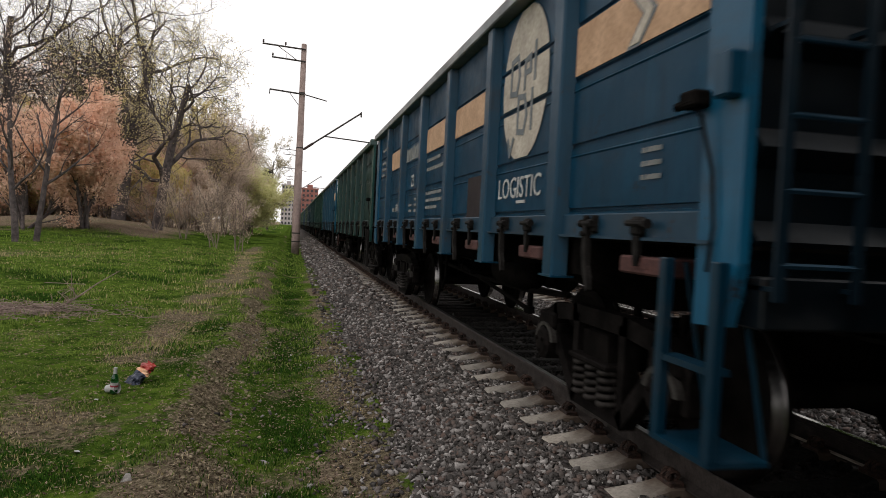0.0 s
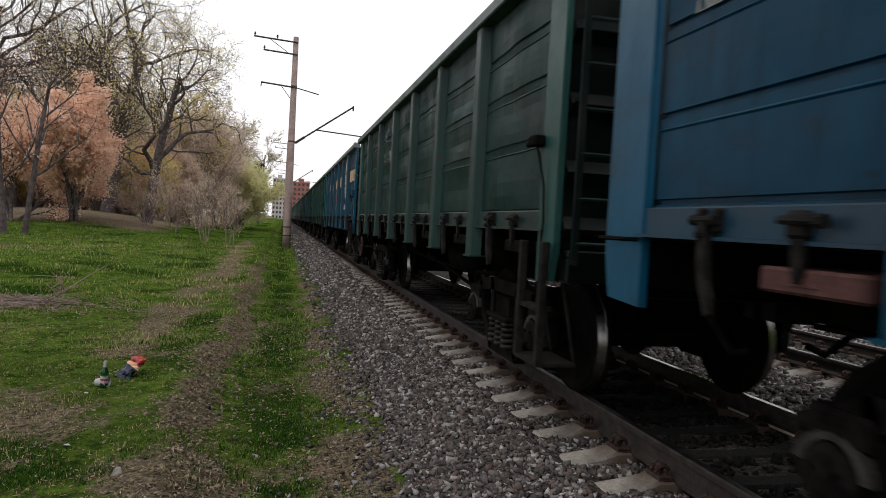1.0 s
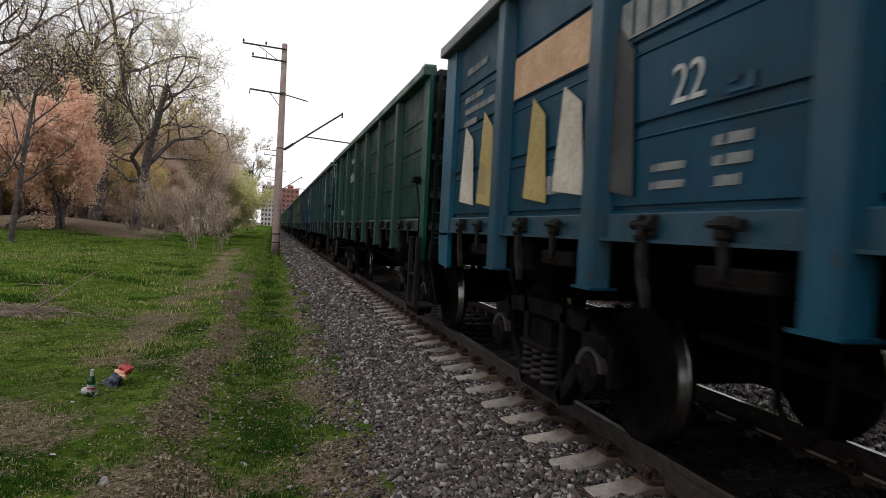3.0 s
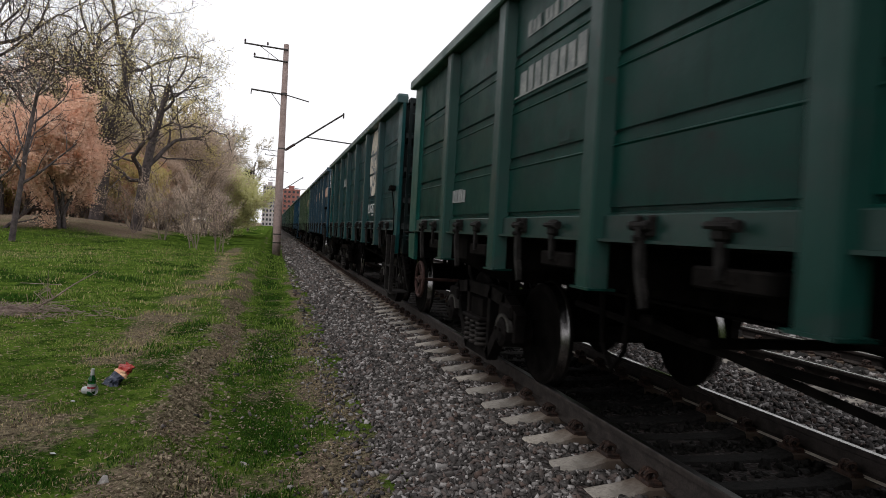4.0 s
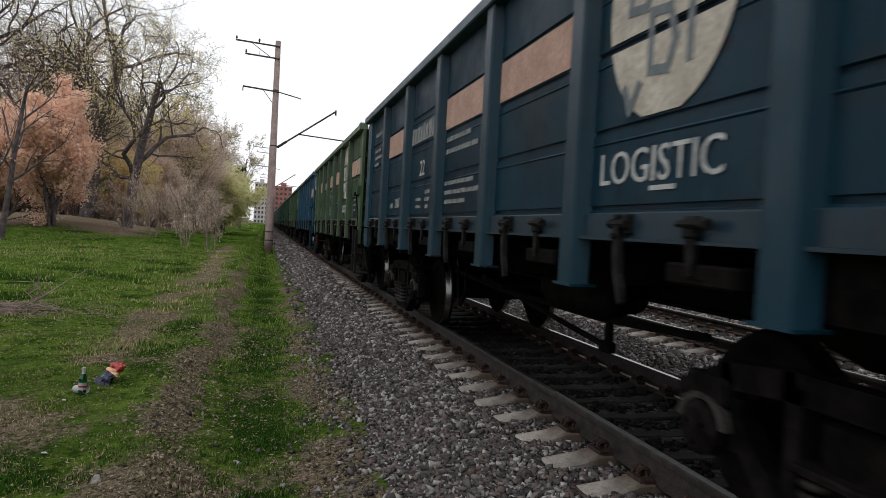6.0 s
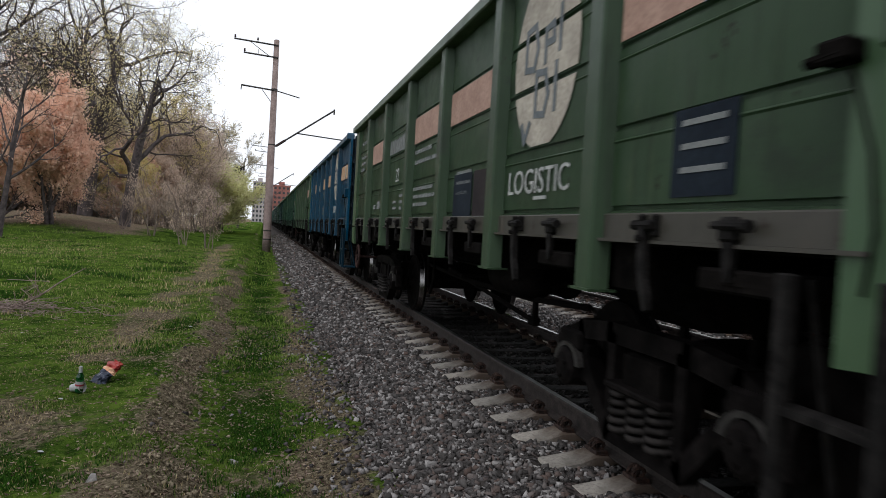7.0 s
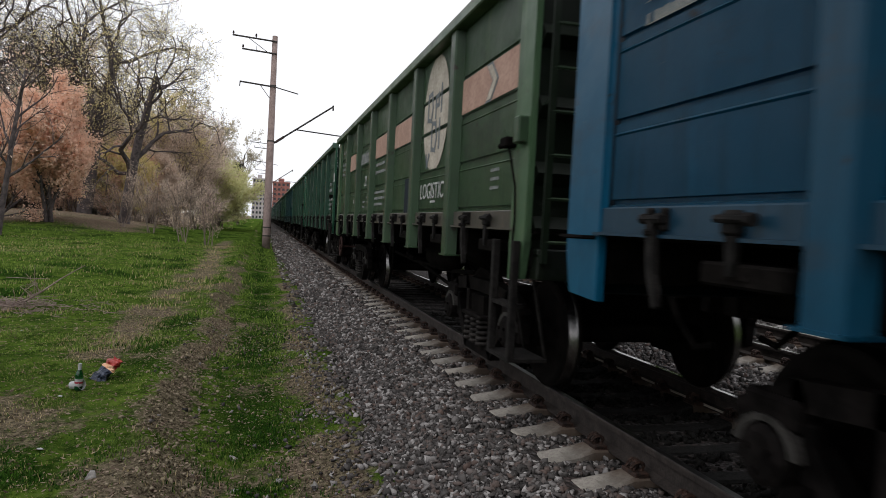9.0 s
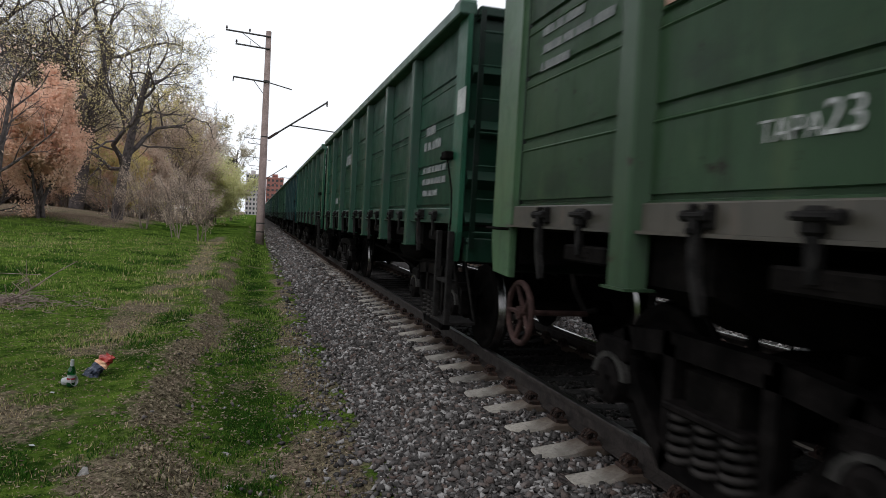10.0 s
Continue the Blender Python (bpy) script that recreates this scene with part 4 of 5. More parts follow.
BLUEGREY = plain("grey_blue_lettering_paint", (0.10, 0.115, 0.125), (0.17, 0.18, 0.19), 4, 0.7, 0.0, 0.1)


def bogie(wagon, y):
    b = put("bogie", shared("bolster", bolster_mesh), wagon, pose(0, y, 0), "grimy cast steel bogie")
    wheels = []
    for s in (-1, 1):
        put("side_frame", shared(("frame", s), lambda: frame_side_mesh(s)), b, None, "dusty cast side frame")
        put("spring_seat", shared(("seat", s), lambda: seat_mesh(s)), b)
        for q in (-0.2, 0.0, 0.2):
            put("coil_spring", shared("spring", spring_mesh), b, pose(s * 1.165, q, 0), "dusty coil spring, highlights in its colour")
        for a in (-0.925, 0.925):
            put("axle_box", shared(("axle_box", s), lambda: axle_box_mesh(s)), b, pose(0, a, 0))
            put("bearing_adapter", shared(("adapter", s), lambda: adapter_mesh(s)), b, pose(0, a, 0), "pale bearing adapter, its highlight put into the colour")
    for turn in (0, 180):
        put("brake_beam", shared("brake_beam", brake_beam_mesh), b, pose(0, 0, 0, 0, 0, turn) @ pose(0, 0.33, 0))
        for s in (-1, 1):
            put("brake_shoe", shared(("shoe", s), lambda: brake_shoe_mesh(s)), b, pose(0, 0, 0, 0, 0, turn) @ pose(0, 0.925, 0, 0, 0, 0) @ Matrix.Diagonal((1, -1, 1, 1)))
    for a in (-0.925, 0.925):
        wheels.append(put("wheelset", shared("wheelset", wheelset_mesh), b, pose(0, a, 0.475), "dark wheelset with bright worn treads"))
    return wheels


def wagon(colour, label, fleet=None, rich=True, bulge=0.004, boxed=True, handwheel=False, flap=None, chord=None, extra=None, end_shade=0.07, sill=None):
    """An open-top freight wagon; y runs from its leading end backwards, x from the track's centre."""
    w = new("freight_wagon")
    tagged(w, label, "freight wagon", "wagons of the passing train")
    other = pose(0, LENGTH, 0, 0, 0, 180)
    edges = [0.40] + POSTS + [LENGTH - 0.40]
    old = bulge > 0.015
    step = PAINT if colour == BLUE else LEVER
    for turn in (None, other):
        for i, (a, b) in enumerate(zip(edges, edges[1:])):
            put("side_panel", shared(("panel", i, old), lambda: panel_mesh(a, b, bulge, i + 0.5, OLD_GROOVES if old else GROOVES)), w, turn, "", colour)
        for y in POSTS:
            m = pose(0, y, 0)
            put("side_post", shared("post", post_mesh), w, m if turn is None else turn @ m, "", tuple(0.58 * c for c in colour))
        put("corner_post", shared("corner", lambda: corner_mesh(0.10)), w, turn, "", colour)
        put("corner_post", shared("corner_back", lambda: mirrored(corner_mesh())), w, turn, "", colour)
        put("top_chord", shared("chord", chord_mesh), w, turn, "", chord or tuple(0.8 * c + 0.03 for c in colour))
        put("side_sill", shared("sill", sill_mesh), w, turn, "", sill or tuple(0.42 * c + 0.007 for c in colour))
        # End walls are darkened in colour for the shade between the wagons.
        end = pose(0, 0.10, 0) if turn is None else turn
        put("end_wall", shared("end", end_mesh), w, end, "", tuple(end_shade * c + 0.001 for c in colour))
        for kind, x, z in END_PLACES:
            put(kind, shared(kind, END_PARTS[kind]), w, end @ pose(x, 0, z), "", tuple(end_shade * c + 0.001 for c in colour))
        # Ladders get the same painted shade; the rungs are paler, as highlights.
        ladder_shade = tuple(0.12 * c + 0.002 for c in colour)
        base = end
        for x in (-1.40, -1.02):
            put("ladder_rail", shared("ladder_rail", ladder_rail_mesh), w, base @ pose(x, 0, 0), "", ladder_shade)
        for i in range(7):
            put("ladder_rung", shared("ladder_rung", rung_mesh), w, base @ pose(0, 0, 1.3 + 0.31 * i), "", tuple(3 * c for c in ladder_shade))
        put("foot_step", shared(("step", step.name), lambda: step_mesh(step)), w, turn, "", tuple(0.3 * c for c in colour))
        put("coupler", shared("coupler", coupler_mesh), w, turn, "grimy automatic coupler")
        put("brake_hose", shared("hose", hose_mesh), w, turn, "black rubber brake hose")
        for i, (a, b) in enumerate(zip(edges, edges[1:])):
            for f, kind, maker in ((0.66, "hatch_lever", lever_mesh), (0.30, "hatch_lock", lock_mesh)):
                m = pose(0, a + (b - a) * f, 0)
                put(kind, shared(kind, maker), w, m if turn is None else turn @ m, "dark grimy cast hatch fitting")
            m = pose(0, a + (b - a) * 0.28, 0)
            mat = flap or IRON
            put("hatch_flap", shared(("flap", mat.name), lambda: mesh_of("hatch_flap", flap_mesh(), mat)), w, m if turn is None else turn @ m, "dusty hatch stiffener")
    put("underframe", shared("underframe", underframe_mesh), w, None, "grimy steel underframe")
    for y in [0.25, LENGTH - 0.25] + POSTS:
        put("cross_beam", shared("cross_beam", beam_mesh), w, pose(0, y, 0))
    put("brake_rod", shared("brake_rod", rod_mesh), w)
    for y in (2.06, LENGTH - 2.33):
        put("body_bolster", shared("body_bolster", body_bolster_mesh), w, pose(0, y, 0))
    put("wagon_floor", shared("floor", floor_mesh), w)
    put("brake_rod", shared("low_rod", low_rod_mesh), w)
    put("brake_cylinder", shared("cylinder", cylinder_mesh), w, None, "grimy brake cylinder")
    put("air_tank", shared("tank", tank_mesh), w, None, "grimy air tank")
    put("brake_hanger", shared("hanger", hanger_mesh), w)
    put("grab_handle", shared("grab", grab_mesh), w, pose(0, LENGTH - 0.25, 0))
    if boxed:
        put("signal_box", shared("signal_box", lamp_box_mesh), w, None, "", tuple(0.6 * c for c in colour))
    put("end_cable", shared("cable", cable_mesh), w, None, "black cable hanging from its socket")
    if handwheel:
        put("brake_handwheel", shared("handwheel", handwheel_mesh), w, pose(-1.42, LENGTH - 0.40, 0.74), "rust-red spoked handwheel")
    wheels = bogie(w, 2.06) + bogie(w, LENGTH - 2.33)
    if fleet:
        emblem(w, colour, fleet, rich)
    if extra:
        extra(w)
    return w, wheels


def mirrored(me):
    me.transform(Matrix.Translation((0, LENGTH + 0.06, 0)) @ Matrix.Diagonal((1, -1, 1, 1)))
    me.flip_normals()
    return me


def extra_patch(w):
    decal(w, "paint_patch", rect(0.85, 0.43), PATCH, 4.0, 1.53, "square", "brown touched-up square")


def extra_graffiti(w):
    extra_patch(w)
    for i, (y, z, a, h, mat) in enumerate(((8.9, 1.62, 0.35, 1.0, BLACKPAINT), (9.5, 1.65, 0.5, 0.75, CREAM), (10.1, 1.62, 0.45, 0.8, YELLOW), (11.3, 1.62, 0.5, 0.9, YELLOW), (11.9, 1.65, 0.5, 0.8, CREAM), (11.5, 1.72, 0.3, 0.35, BLACKPAINT), (7.4, 1.62, 0.22, 0.62, REDPAINT), (6.7, 1.9, 0.35, 0.4, REDPAINT))):
        decal(w, "sprayed_patch", [(0, 0), (a, 0.05), (a * 0.75, h), (a * 0.2, h * 0.8)], mat, y, z, ("spray", i), "sprayed graffiti shape", FACE - 0.009)


def extra_navy(w):
    decal(w, "paint_patch", rect(0.7, 0.42), PATCH, 3.95, 1.53, "square_low", "brown touched-up square")
    decal(w, "paint_patch", rect(0.62, 0.42), NAVY, 4.7, 1.53, "navy_square", "navy touched-up square")
    bars(w, 5.25, 1.95, (0.5, 0.5, 0.4), 0.03, 0.1)


def extra_moss(w):
    extra_navy(w)
    decal(w, "paint_patch", rect(0.46, 0.41), NAVY, 1.0, 1.60, "navy_low", "navy touched-up square with stencilled lines")
    for z in (1.93, 1.82, 1.71):
        decal(w, "lettering", rect(0.32, 0.028), STENCIL, 1.07, z, "patch_line", "faded white stencilled line", FACE - 0.004)


def extra_tare(w):
    decal(w, "paint_patch", rect(0.72, 0.46), NAVY, 3.95, 1.53, "navy_wide", "navy touched-up square")
    put("lettering", glyphs("ТАРА", 0.085, WHITE), w, pose(FACE, 10.20, 1.75), "worn white letters")
    put("lettering", glyphs("23", 0.13, WHITE), w, pose(FACE, 9.89, 1.75), "worn white figures")


def extra_stencil(w):
    """A wagon with stencilled lines alone."""
    bars(w, 1.75, 2.36, (0.5, 0.75), 0.10, 0.17)
    bars(w, 1.75, 1.93, (1.0, 1.0, 0.7), 0.07, 0.13)
    bars(w, 9.0, 2.50, (1.2,), 0.22)
    bars(w, 10.8, 1.70, (0.5, ), 0.15)
    decal(w, "data_plate", rect(0.26, 0.24), WHITE, 0.06, 2.42, "plate", "small white plate", -1.512)


def extra_dirty(w):
    bars(w, 9.0, 2.50, (1.2,), 0.22)
    bars(w, 8.9, 2.95, (1.1,), 0.12)


BLUE, BLUE2 = (0.004, 0.058, 0.114), (0.004, 0.062, 0.110)
DARKGREEN, GREEN = (0.014, 0.051, 0.046), (0.018, 0.070, 0.040)
TEAL, OLIVE, MOSS = (0.003, 0.041, 0.043), (0.052, 0.096, 0.049), (0.056, 0.096, 0.050)
TRAIN = []
PLAN = {
    -1: dict(colour=(0.004, 0.014, 0.026), label="dark blue open freight wagon, grimy, in a moving train", fleet=ORANGE),
    0: dict(colour=BLUE, label="blue open freight wagon with orange oblongs and a cream disc", fleet=ORANGE, flap=RUSTRED, extra=extra_patch, chord=(0.14, 0.15, 0.155), end_shade=0.04),
    1: dict(colour=DARKGREEN, label="dark green open freight wagon with dented dirty sides", bulge=0.040, boxed=False, handwheel=True, extra=extra_dirty),
    2: dict(colour=BLUE2, label="blue open freight wagon with sprayed graffiti and a cream disc", fleet=ORANGE, extra=extra_graffiti, chord=(0.13, 0.14, 0.145)),
    3: dict(colour=(0.002, 0.044, 0.034), label="dark green open freight wagon with faded stencils", bulge=0.008, boxed=False, handwheel=True, extra=lambda w: (extra_dirty(w), bars(w, 11.15, 1.70, (0.7,), 0.14))),
    4: dict(colour=TEAL, label="teal green open freight wagon with a worn cream disc", fleet=None, boxed=False, bulge=0.008, extra=lambda w: (emblem(w, TEAL, None, True, False), extra_patch(w), bars(w, 9.0, 2.5, (1.2,), 0.22), bars(w, 8.5, 1.75, (0.3,), 0.08))),
    5: dict(colour=(0.008, 0.040, 0.066), label="grey-blue open freight wagon with salmon oblongs and a cream disc", fleet=PINKISH, boxed=False),
    6: dict(colour=MOSS, label="moss green open freight wagon with salmon oblongs and a cream disc", fleet=PINKISH, handwheel=True, extra=extra_moss, sill=(0.050, 0.046, 0.038)),
    7: dict(colour=BLUE, label="blue open freight wagon with orange oblongs and a cream disc", fleet=ORANGE, extra=extra_patch),
    8: dict(colour=OLIVE, label="dull green open freight wagon with salmon oblongs and a cream disc", fleet=PINKISH, handwheel=True, extra=extra_tare, sill=(0.062, 0.056, 0.046)),
    9: dict(colour=GREEN, label="green open freight wagon with faded white stencils", boxed=False, extra=extra_stencil, end_shade=0.35),
}
LATER = ((GREEN, "green open freight wagon with faded white stencils"), (DARKGREEN, "dark green open freight wagon, dusty"), (GREEN, "green open freight wagon with faded white stencils"), (TEAL, "teal green open freight wagon, dusty"))
for k in range(-1, 24):
    if k in PLAN:
        spec = PLAN[k]
    else:
        c, text = LATER[k % 4]
        spec = dict(colour=c, label=text, boxed=False, extra=extra_dirty)
    TRAIN.append((k, *wagon(**spec)))


SLACK = {0: 0.12, 2: 0.05, 4: 0.08, 5: 0.18, 7: 0.12, 8: -0.08}


def along(t):
    """Where the leading end of the blue wagon is at t seconds."""
    return 2.30 - 11.84 * t - 0.0316 * t * t


# ---- masts ----
STEEL = plain("dark_mast_steel", (0.03, 0.028, 0.028), (0.07, 0.06, 0.055), 6, 0.7, 0.0, 0.3)
GLASSY = plain("brown_insulator_glaze", (0.03, 0.02, 0.018), (0.06, 0.035, 0.03), 6, 0.25, 0.0, 0.05)


def mast(y, x=-2.30):
    """Tapered concrete overhead-line mast with cross-arms and a cantilever."""
    z0 = float(lie(x, y)) - 0.05
    m = new("railway_mast")
    m.matrix_basis = pose(x, y, z0)
    tagged(m, "tall brownish concrete mast with cross-arms beside the track", "mast", "masts along the line")
    top = 11.85 - z0
    part("shaft", lathe(bmesh.new(), [(0.24, 0.0), (0.235, 1.0), (0.15, top - 0.03), (0.13, top)], "z", sides=16), POLE, m, soft=True)
    for z in (0.75, 1.25, top - 2.9, top - 6.1):
        r = 0.25 - 0.085 * z / top
        part("strap", lathe(bmesh.new(), [(r, z), (r, z + 0.07)], "z", sides=14), STEEL, m, "dark steel strap")

    def arm(z, a, b, dz=0.0):
        part("cross_arm", tube(bmesh.new(), [(a, -0.16, z), (b, -0.16, z + dz)], 0.05, 5), STEEL, m)

    def insulator(xx, z):
        part("insulator", lathe(bmesh.new(), [(0.02, z), (0.02, z + 0.08), (0.055, z + 0.10), (0.06, z + 0.16), (0.035, z + 0.18), (0.06, z + 0.22), (0.02, z + 0.26)], "z", (xx, -0.16, 0), 8), GLASSY, m, "small brown insulator")
    arm(top - 0.35, 0.12, -2.35, 0.12)
    arm(top - 1.05, 0.12, -1.80, 0.10)
    insulator(-2.3, top - 0.25)
    insulator(-1.05, top - 0.28)
    insulator(-1.75, top - 0.97)
    part("brace", tube(bmesh.new(), [(-1.5, -0.16, top - 0.28), (-0.35, -0.16, top - 1.03)], 0.02, 5), STEEL, m)
    part("tie", tube(bmesh.new(), [(-1.0, -0.16, top - 0.7), (-1.0, -0.16, top - 1.0)], 0.014, 5), STEEL, m)
    arm(top - 2.95, 0.12, -1.85, 0.14)
    part("brace", tube(bmesh.new(), [(-0.75, -0.16, top - 2.88), (-0.18, -0.16, top - 3.6)], 0.02, 5), STEEL, m)
    part("hook", tube(bmesh.new(), [(-1.83, -0.16, top - 2.81), (-1.85, -0.16, top - 3.08)], 0.03, 5), STEEL, m)
    part("stay_rod", tube(bmesh.new(), [(0.15, -0.1, top - 2.95), (1.45, -0.1, top - 3.22)], 0.035, 5), STEEL, m)
    part("cantilever", tube(bmesh.new(), [(0.2, 0, top - 6.15), (3.50, 0, top - 3.75)], 0.05, 6), STEEL, m)
    part("insulator", tube(bmesh.new(), [(0.25, 0, top - 6.12), (0.75, 0, top - 5.75)], 0.075, 7), GLASSY, m, "brown rod insulator")
    part("clevis", box(bmesh.new(), 3.47, 3.56, -0.03, 0.03, top - 3.98, top - 3.66, 0.012), STEEL, m)
    part("steady_arm", tube(bmesh.new(), [(1.40, 0, top - 5.28), (4.1, 0, top - 5.45)], 0.04, 5), STEEL, m)
    return m


for y in (41.0, 98.0, 155.0, 212.0):
    mast(y)

# ---- far apartment towers ----
TOWERPALE = plain("pale_rendered_wall", (0.42, 0.38, 0.38), (0.52, 0.47, 0.46), 0.3, 0.9, 0.0, 0.1)
TOWERRED = plain("red_brown_rendered_wall", (0.30, 0.12, 0.10), (0.38, 0.17, 0.14), 0.3, 0.9, 0.0, 0.1)
PANE = plain("dark_window_glass", (0.03, 0.035, 0.04), (0.08, 0.085, 0.09), 1.0, 0.15, 0.0, 0.02)


def tower(x, y, w, h, wall, label, floors, cols):
    t = new("apartment_tower")
    t.matrix_basis = pose(x, y, -1)
    tagged(t, label, "apartment building")
    part("wall", box(bmesh.new(), -w / 2, w / 2, 0, 14, 0, h), wall, t)
    part("roof", box(bmesh.new(), -w / 2 - 0.3, w / 2 + 0.3, -0.3, 14.3, h, h + 0.8), wall, t)
    part("roof_hut", box(bmesh.new(), -w / 6, w / 6, 4, 9, h + 0.8, h + 3.2), wall, t)
    me = mesh_of("window", box(bmesh.new(), -0.5 * w / cols * 0.55, 0.5 * w / cols * 0.55, -0.12, 0.05, 0, 1.5), PANE)
    for i in range(floors):
        for j in range(cols):
            put("window", me, t, pose(-w / 2 + w * (j + 0.5) / cols, 0, 1.2 + i * (h / floors)))


tower(-5.5, 450, 8.5, 26.0, TOWERPALE, "pale tall apartment block far behind the trees", 9, 4)
tower(8.6, 470, 11.0, 25.6, TOWERRED, "red-brown apartment block far beyond the mast", 8, 4)

# ---- trees ----


class Sprigs:
    """Collects tapering tubes and leaf blades, and makes meshes of them."""

    def __init__(self):
        self.v, self.f, self.lv = [], [], []
        self.count = 0

    def bar(self, pts, r0, r1, sides):
        n = len(pts)
        P = np.asarray(pts)
        D = np.gradient(P, axis=0)
        D /= np.linalg.norm(D, axis=1)[:, None] + 1e-9
        U = np.cross(D, np.array([0.37, 0.21, 0.91]) if abs(D[0, 2]) < 0.9 else np.array([1.0, 0.1, 0.0]))
        U /= np.linalg.norm(U, axis=1)[:, None] + 1e-9
        W = np.cross(D, U)
        R = np.linspace(r0, r1, n)[:, None, None]
        a = 2 * np.pi * np.arange(sides) / sides
        ring = P[:, None, :] + R * (np.cos(a)[None, :, None] * U[:, None, :] + np.sin(a)[None, :, None] * W[:, None, :])
        i, k = np.meshgrid(np.arange(n - 1), np.arange(sides), indexing="ij")
        A = self.count + i * sides + k
        B = self.count + i * sides + (k + 1) % sides
        self.f.append(np.stack([A, B, B + sides, A + sides], -1).reshape(-1, 4))
        self.v.append(ring.reshape(-1, 3))
        self.count += n * sides

    def leaf(self, p):
        self.lv.append(p)

    def wood(self, name, material):
        return smooth(raw_mesh(name, np.concatenate(self.v), np.concatenate(self.f), material))

    def blades(self, name, material, size, r, per=1, scatter=0.12):
        P = np.repeat(np.array(self.lv), per, axis=0)
        n = len(P)
        P = P + r.normal(0, scatter, (n, 3))
        U = r.normal(0, 1, (n, 3))
        U /= np.linalg.norm(U, axis=1)[:, None]
        W = np.cross(U, r.normal(0, 1, (n, 3)))
        W /= np.linalg.norm(W, axis=1)[:, None]
        s = (size * r.uniform(0.6, 1.4, n))[:, None]
        V = np.stack([P - U * s, P + W * s * 0.55, P + U * s, P - W * s * 0.55], 1).reshape(-1, 3)
        return raw_mesh(name, V, np.arange(4 * n).reshape(n, 4), material)


def grow(s, r, p, d, length, rad, level, top, spec):
    """One limb and all that springs from it."""
    n = (7, 6, 5, 4, 3, 2)[min(level, 5)]
    sides = (9, 6, 5, 4, 3, 3)[min(level, 5)]
    wob = spec["wobble"] * (0.22 if level == 0 else 1.0)
    pts, dirs = [p], [d]
    for i in range(n):
        d = d + r.normal(0, wob, 3) + np.array([0, 0, spec["lift"] * (0.3 if level else 0.0)])
        d = d / np.linalg.norm(d)
        p = p + d * length / n
        pts.append(p)
        dirs.append(d)
    end = rad * (0.45 if level == 0 else 0.4)
    s.bar(pts, rad, end, sides)
    if level >= spec["leaf_from"]:
        for q in pts[1:]:
            if r.uniform() < spec["leafy"]:
                s.leaf(q)
    if level >= top:
        return
    kids = spec["kids"][level]
    for j in range(kids):
        f = spec["bare"] + (1 - spec["bare"]) * (j + r.uniform(0.1, 0.9)) / kids if level == 0 else 0.2 + 0.8 * (j + r.uniform(0, 1)) / kids
        i = min(int(f * n), n - 1)
        at = pts[i] + (pts[i + 1] - pts[i]) * (f * n - i)
        side = r.normal(0, 1, 3)
        side -= side.dot(dirs[i]) * dirs[i]
        side /= np.linalg.norm(side) + 1e-9
        ang = radians(r.uniform(*spec["angle"]))
        nd = dirs[i] * math.cos(ang) + side * math.sin(ang)
        ll = length * spec["short"][level] * r.uniform(0.65, 1.2) * (1.15 - 0.45 * f if level == 0 else 1.0)
        grow(s, r, at, nd, ll, max(rad * (1 - 0.55 * f) * r.uniform(0.42, 0.62), 0.011), level + 1, top, spec)


OAK = dict(wobble=0.27, lift=0.20, kids=(9, 6, 5, 4, 3), angle=(32, 74), short=(0.66, 0.62, 0.55, 0.5, 0.5), bare=0.25, leaf_from=4, leafy=0.6)
SLIM = dict(wobble=0.10, lift=0.25, kids=(10, 5, 4, 3), angle=(25, 60), short=(0.42, 0.5, 0.5, 0.5), bare=0.3, leaf_from=3, leafy=0.6)
SHRUB = dict(wobble=0.10, lift=0.2, kids=(6, 4, 3), angle=(15, 45), short=(0.5, 0.5, 0.5), bare=0.15, leaf_from=2, leafy=0.7)
BUSH = dict(wobble=0.09, lift=0.25, kids=(9, 5, 4, 3), angle=(18, 48), short=(0.55, 0.55, 0.5, 0.5), bare=0.12, leaf_from=2, leafy=0.9)


def tree(x, y, height, girth, spec, top, seed, leaves, size, per, label, lean=(0, 0), stems=1, scatter=0.15, name="tree", category="tree", group="trees at the wood's edge", bark=None):
    r = np.random.default_rng(seed)
    s = Sprigs()
    for k in range(stems):
        d = np.array([lean[0], lean[1], 1.0]) + (r.normal(0, 0.22, 3) if stems > 1 else 0)
        base = np.array([0, 0, -0.15]) + (np.append(r.normal(0, 0.16, 2), 0) if stems > 1 else 0)
        grow(s, r, base, d / np.linalg.norm(d), height * (0.74 if spec is OAK else 0.85) * r.uniform(0.85, 1.1), girth, 0, top, spec)
    t = new(name)
    t.matrix_basis = pose(x, y, float(lie(x, y)))
    tagged(t, label, category, group)
    put("trunk", s.wood("trunk", bark or BARK), t)
    if leaves is not None and s.lv:
        put("crown", s.blades("crown", leaves, size, r, per, scatter), t, None, "thin spring foliage")
    return t


YOUNG = leaf_material("yellow_green_buds", (0.56, 0.47, 0.20), (0.82, 0.70, 0.38), 0.7, 0.62)
TAN = leaf_material("orange_tan_seed_leaves", (0.68, 0.46, 0.34), (0.93, 0.70, 0.56), 0.7, 0.6)
FRESH = leaf_material("fresh_willow_leaves", (0.50, 0.50, 0.22), (0.70, 0.66, 0.38), 0.7, 0.62)
DULL = leaf_material("dull_brown_buds", (0.50, 0.39, 0.31), (0.72, 0.58, 0.48), 0.7, 0.62)
PALE = leaf_material("pale_catkins", (0.44, 0.39, 0.28), (0.62, 0.55, 0.42))

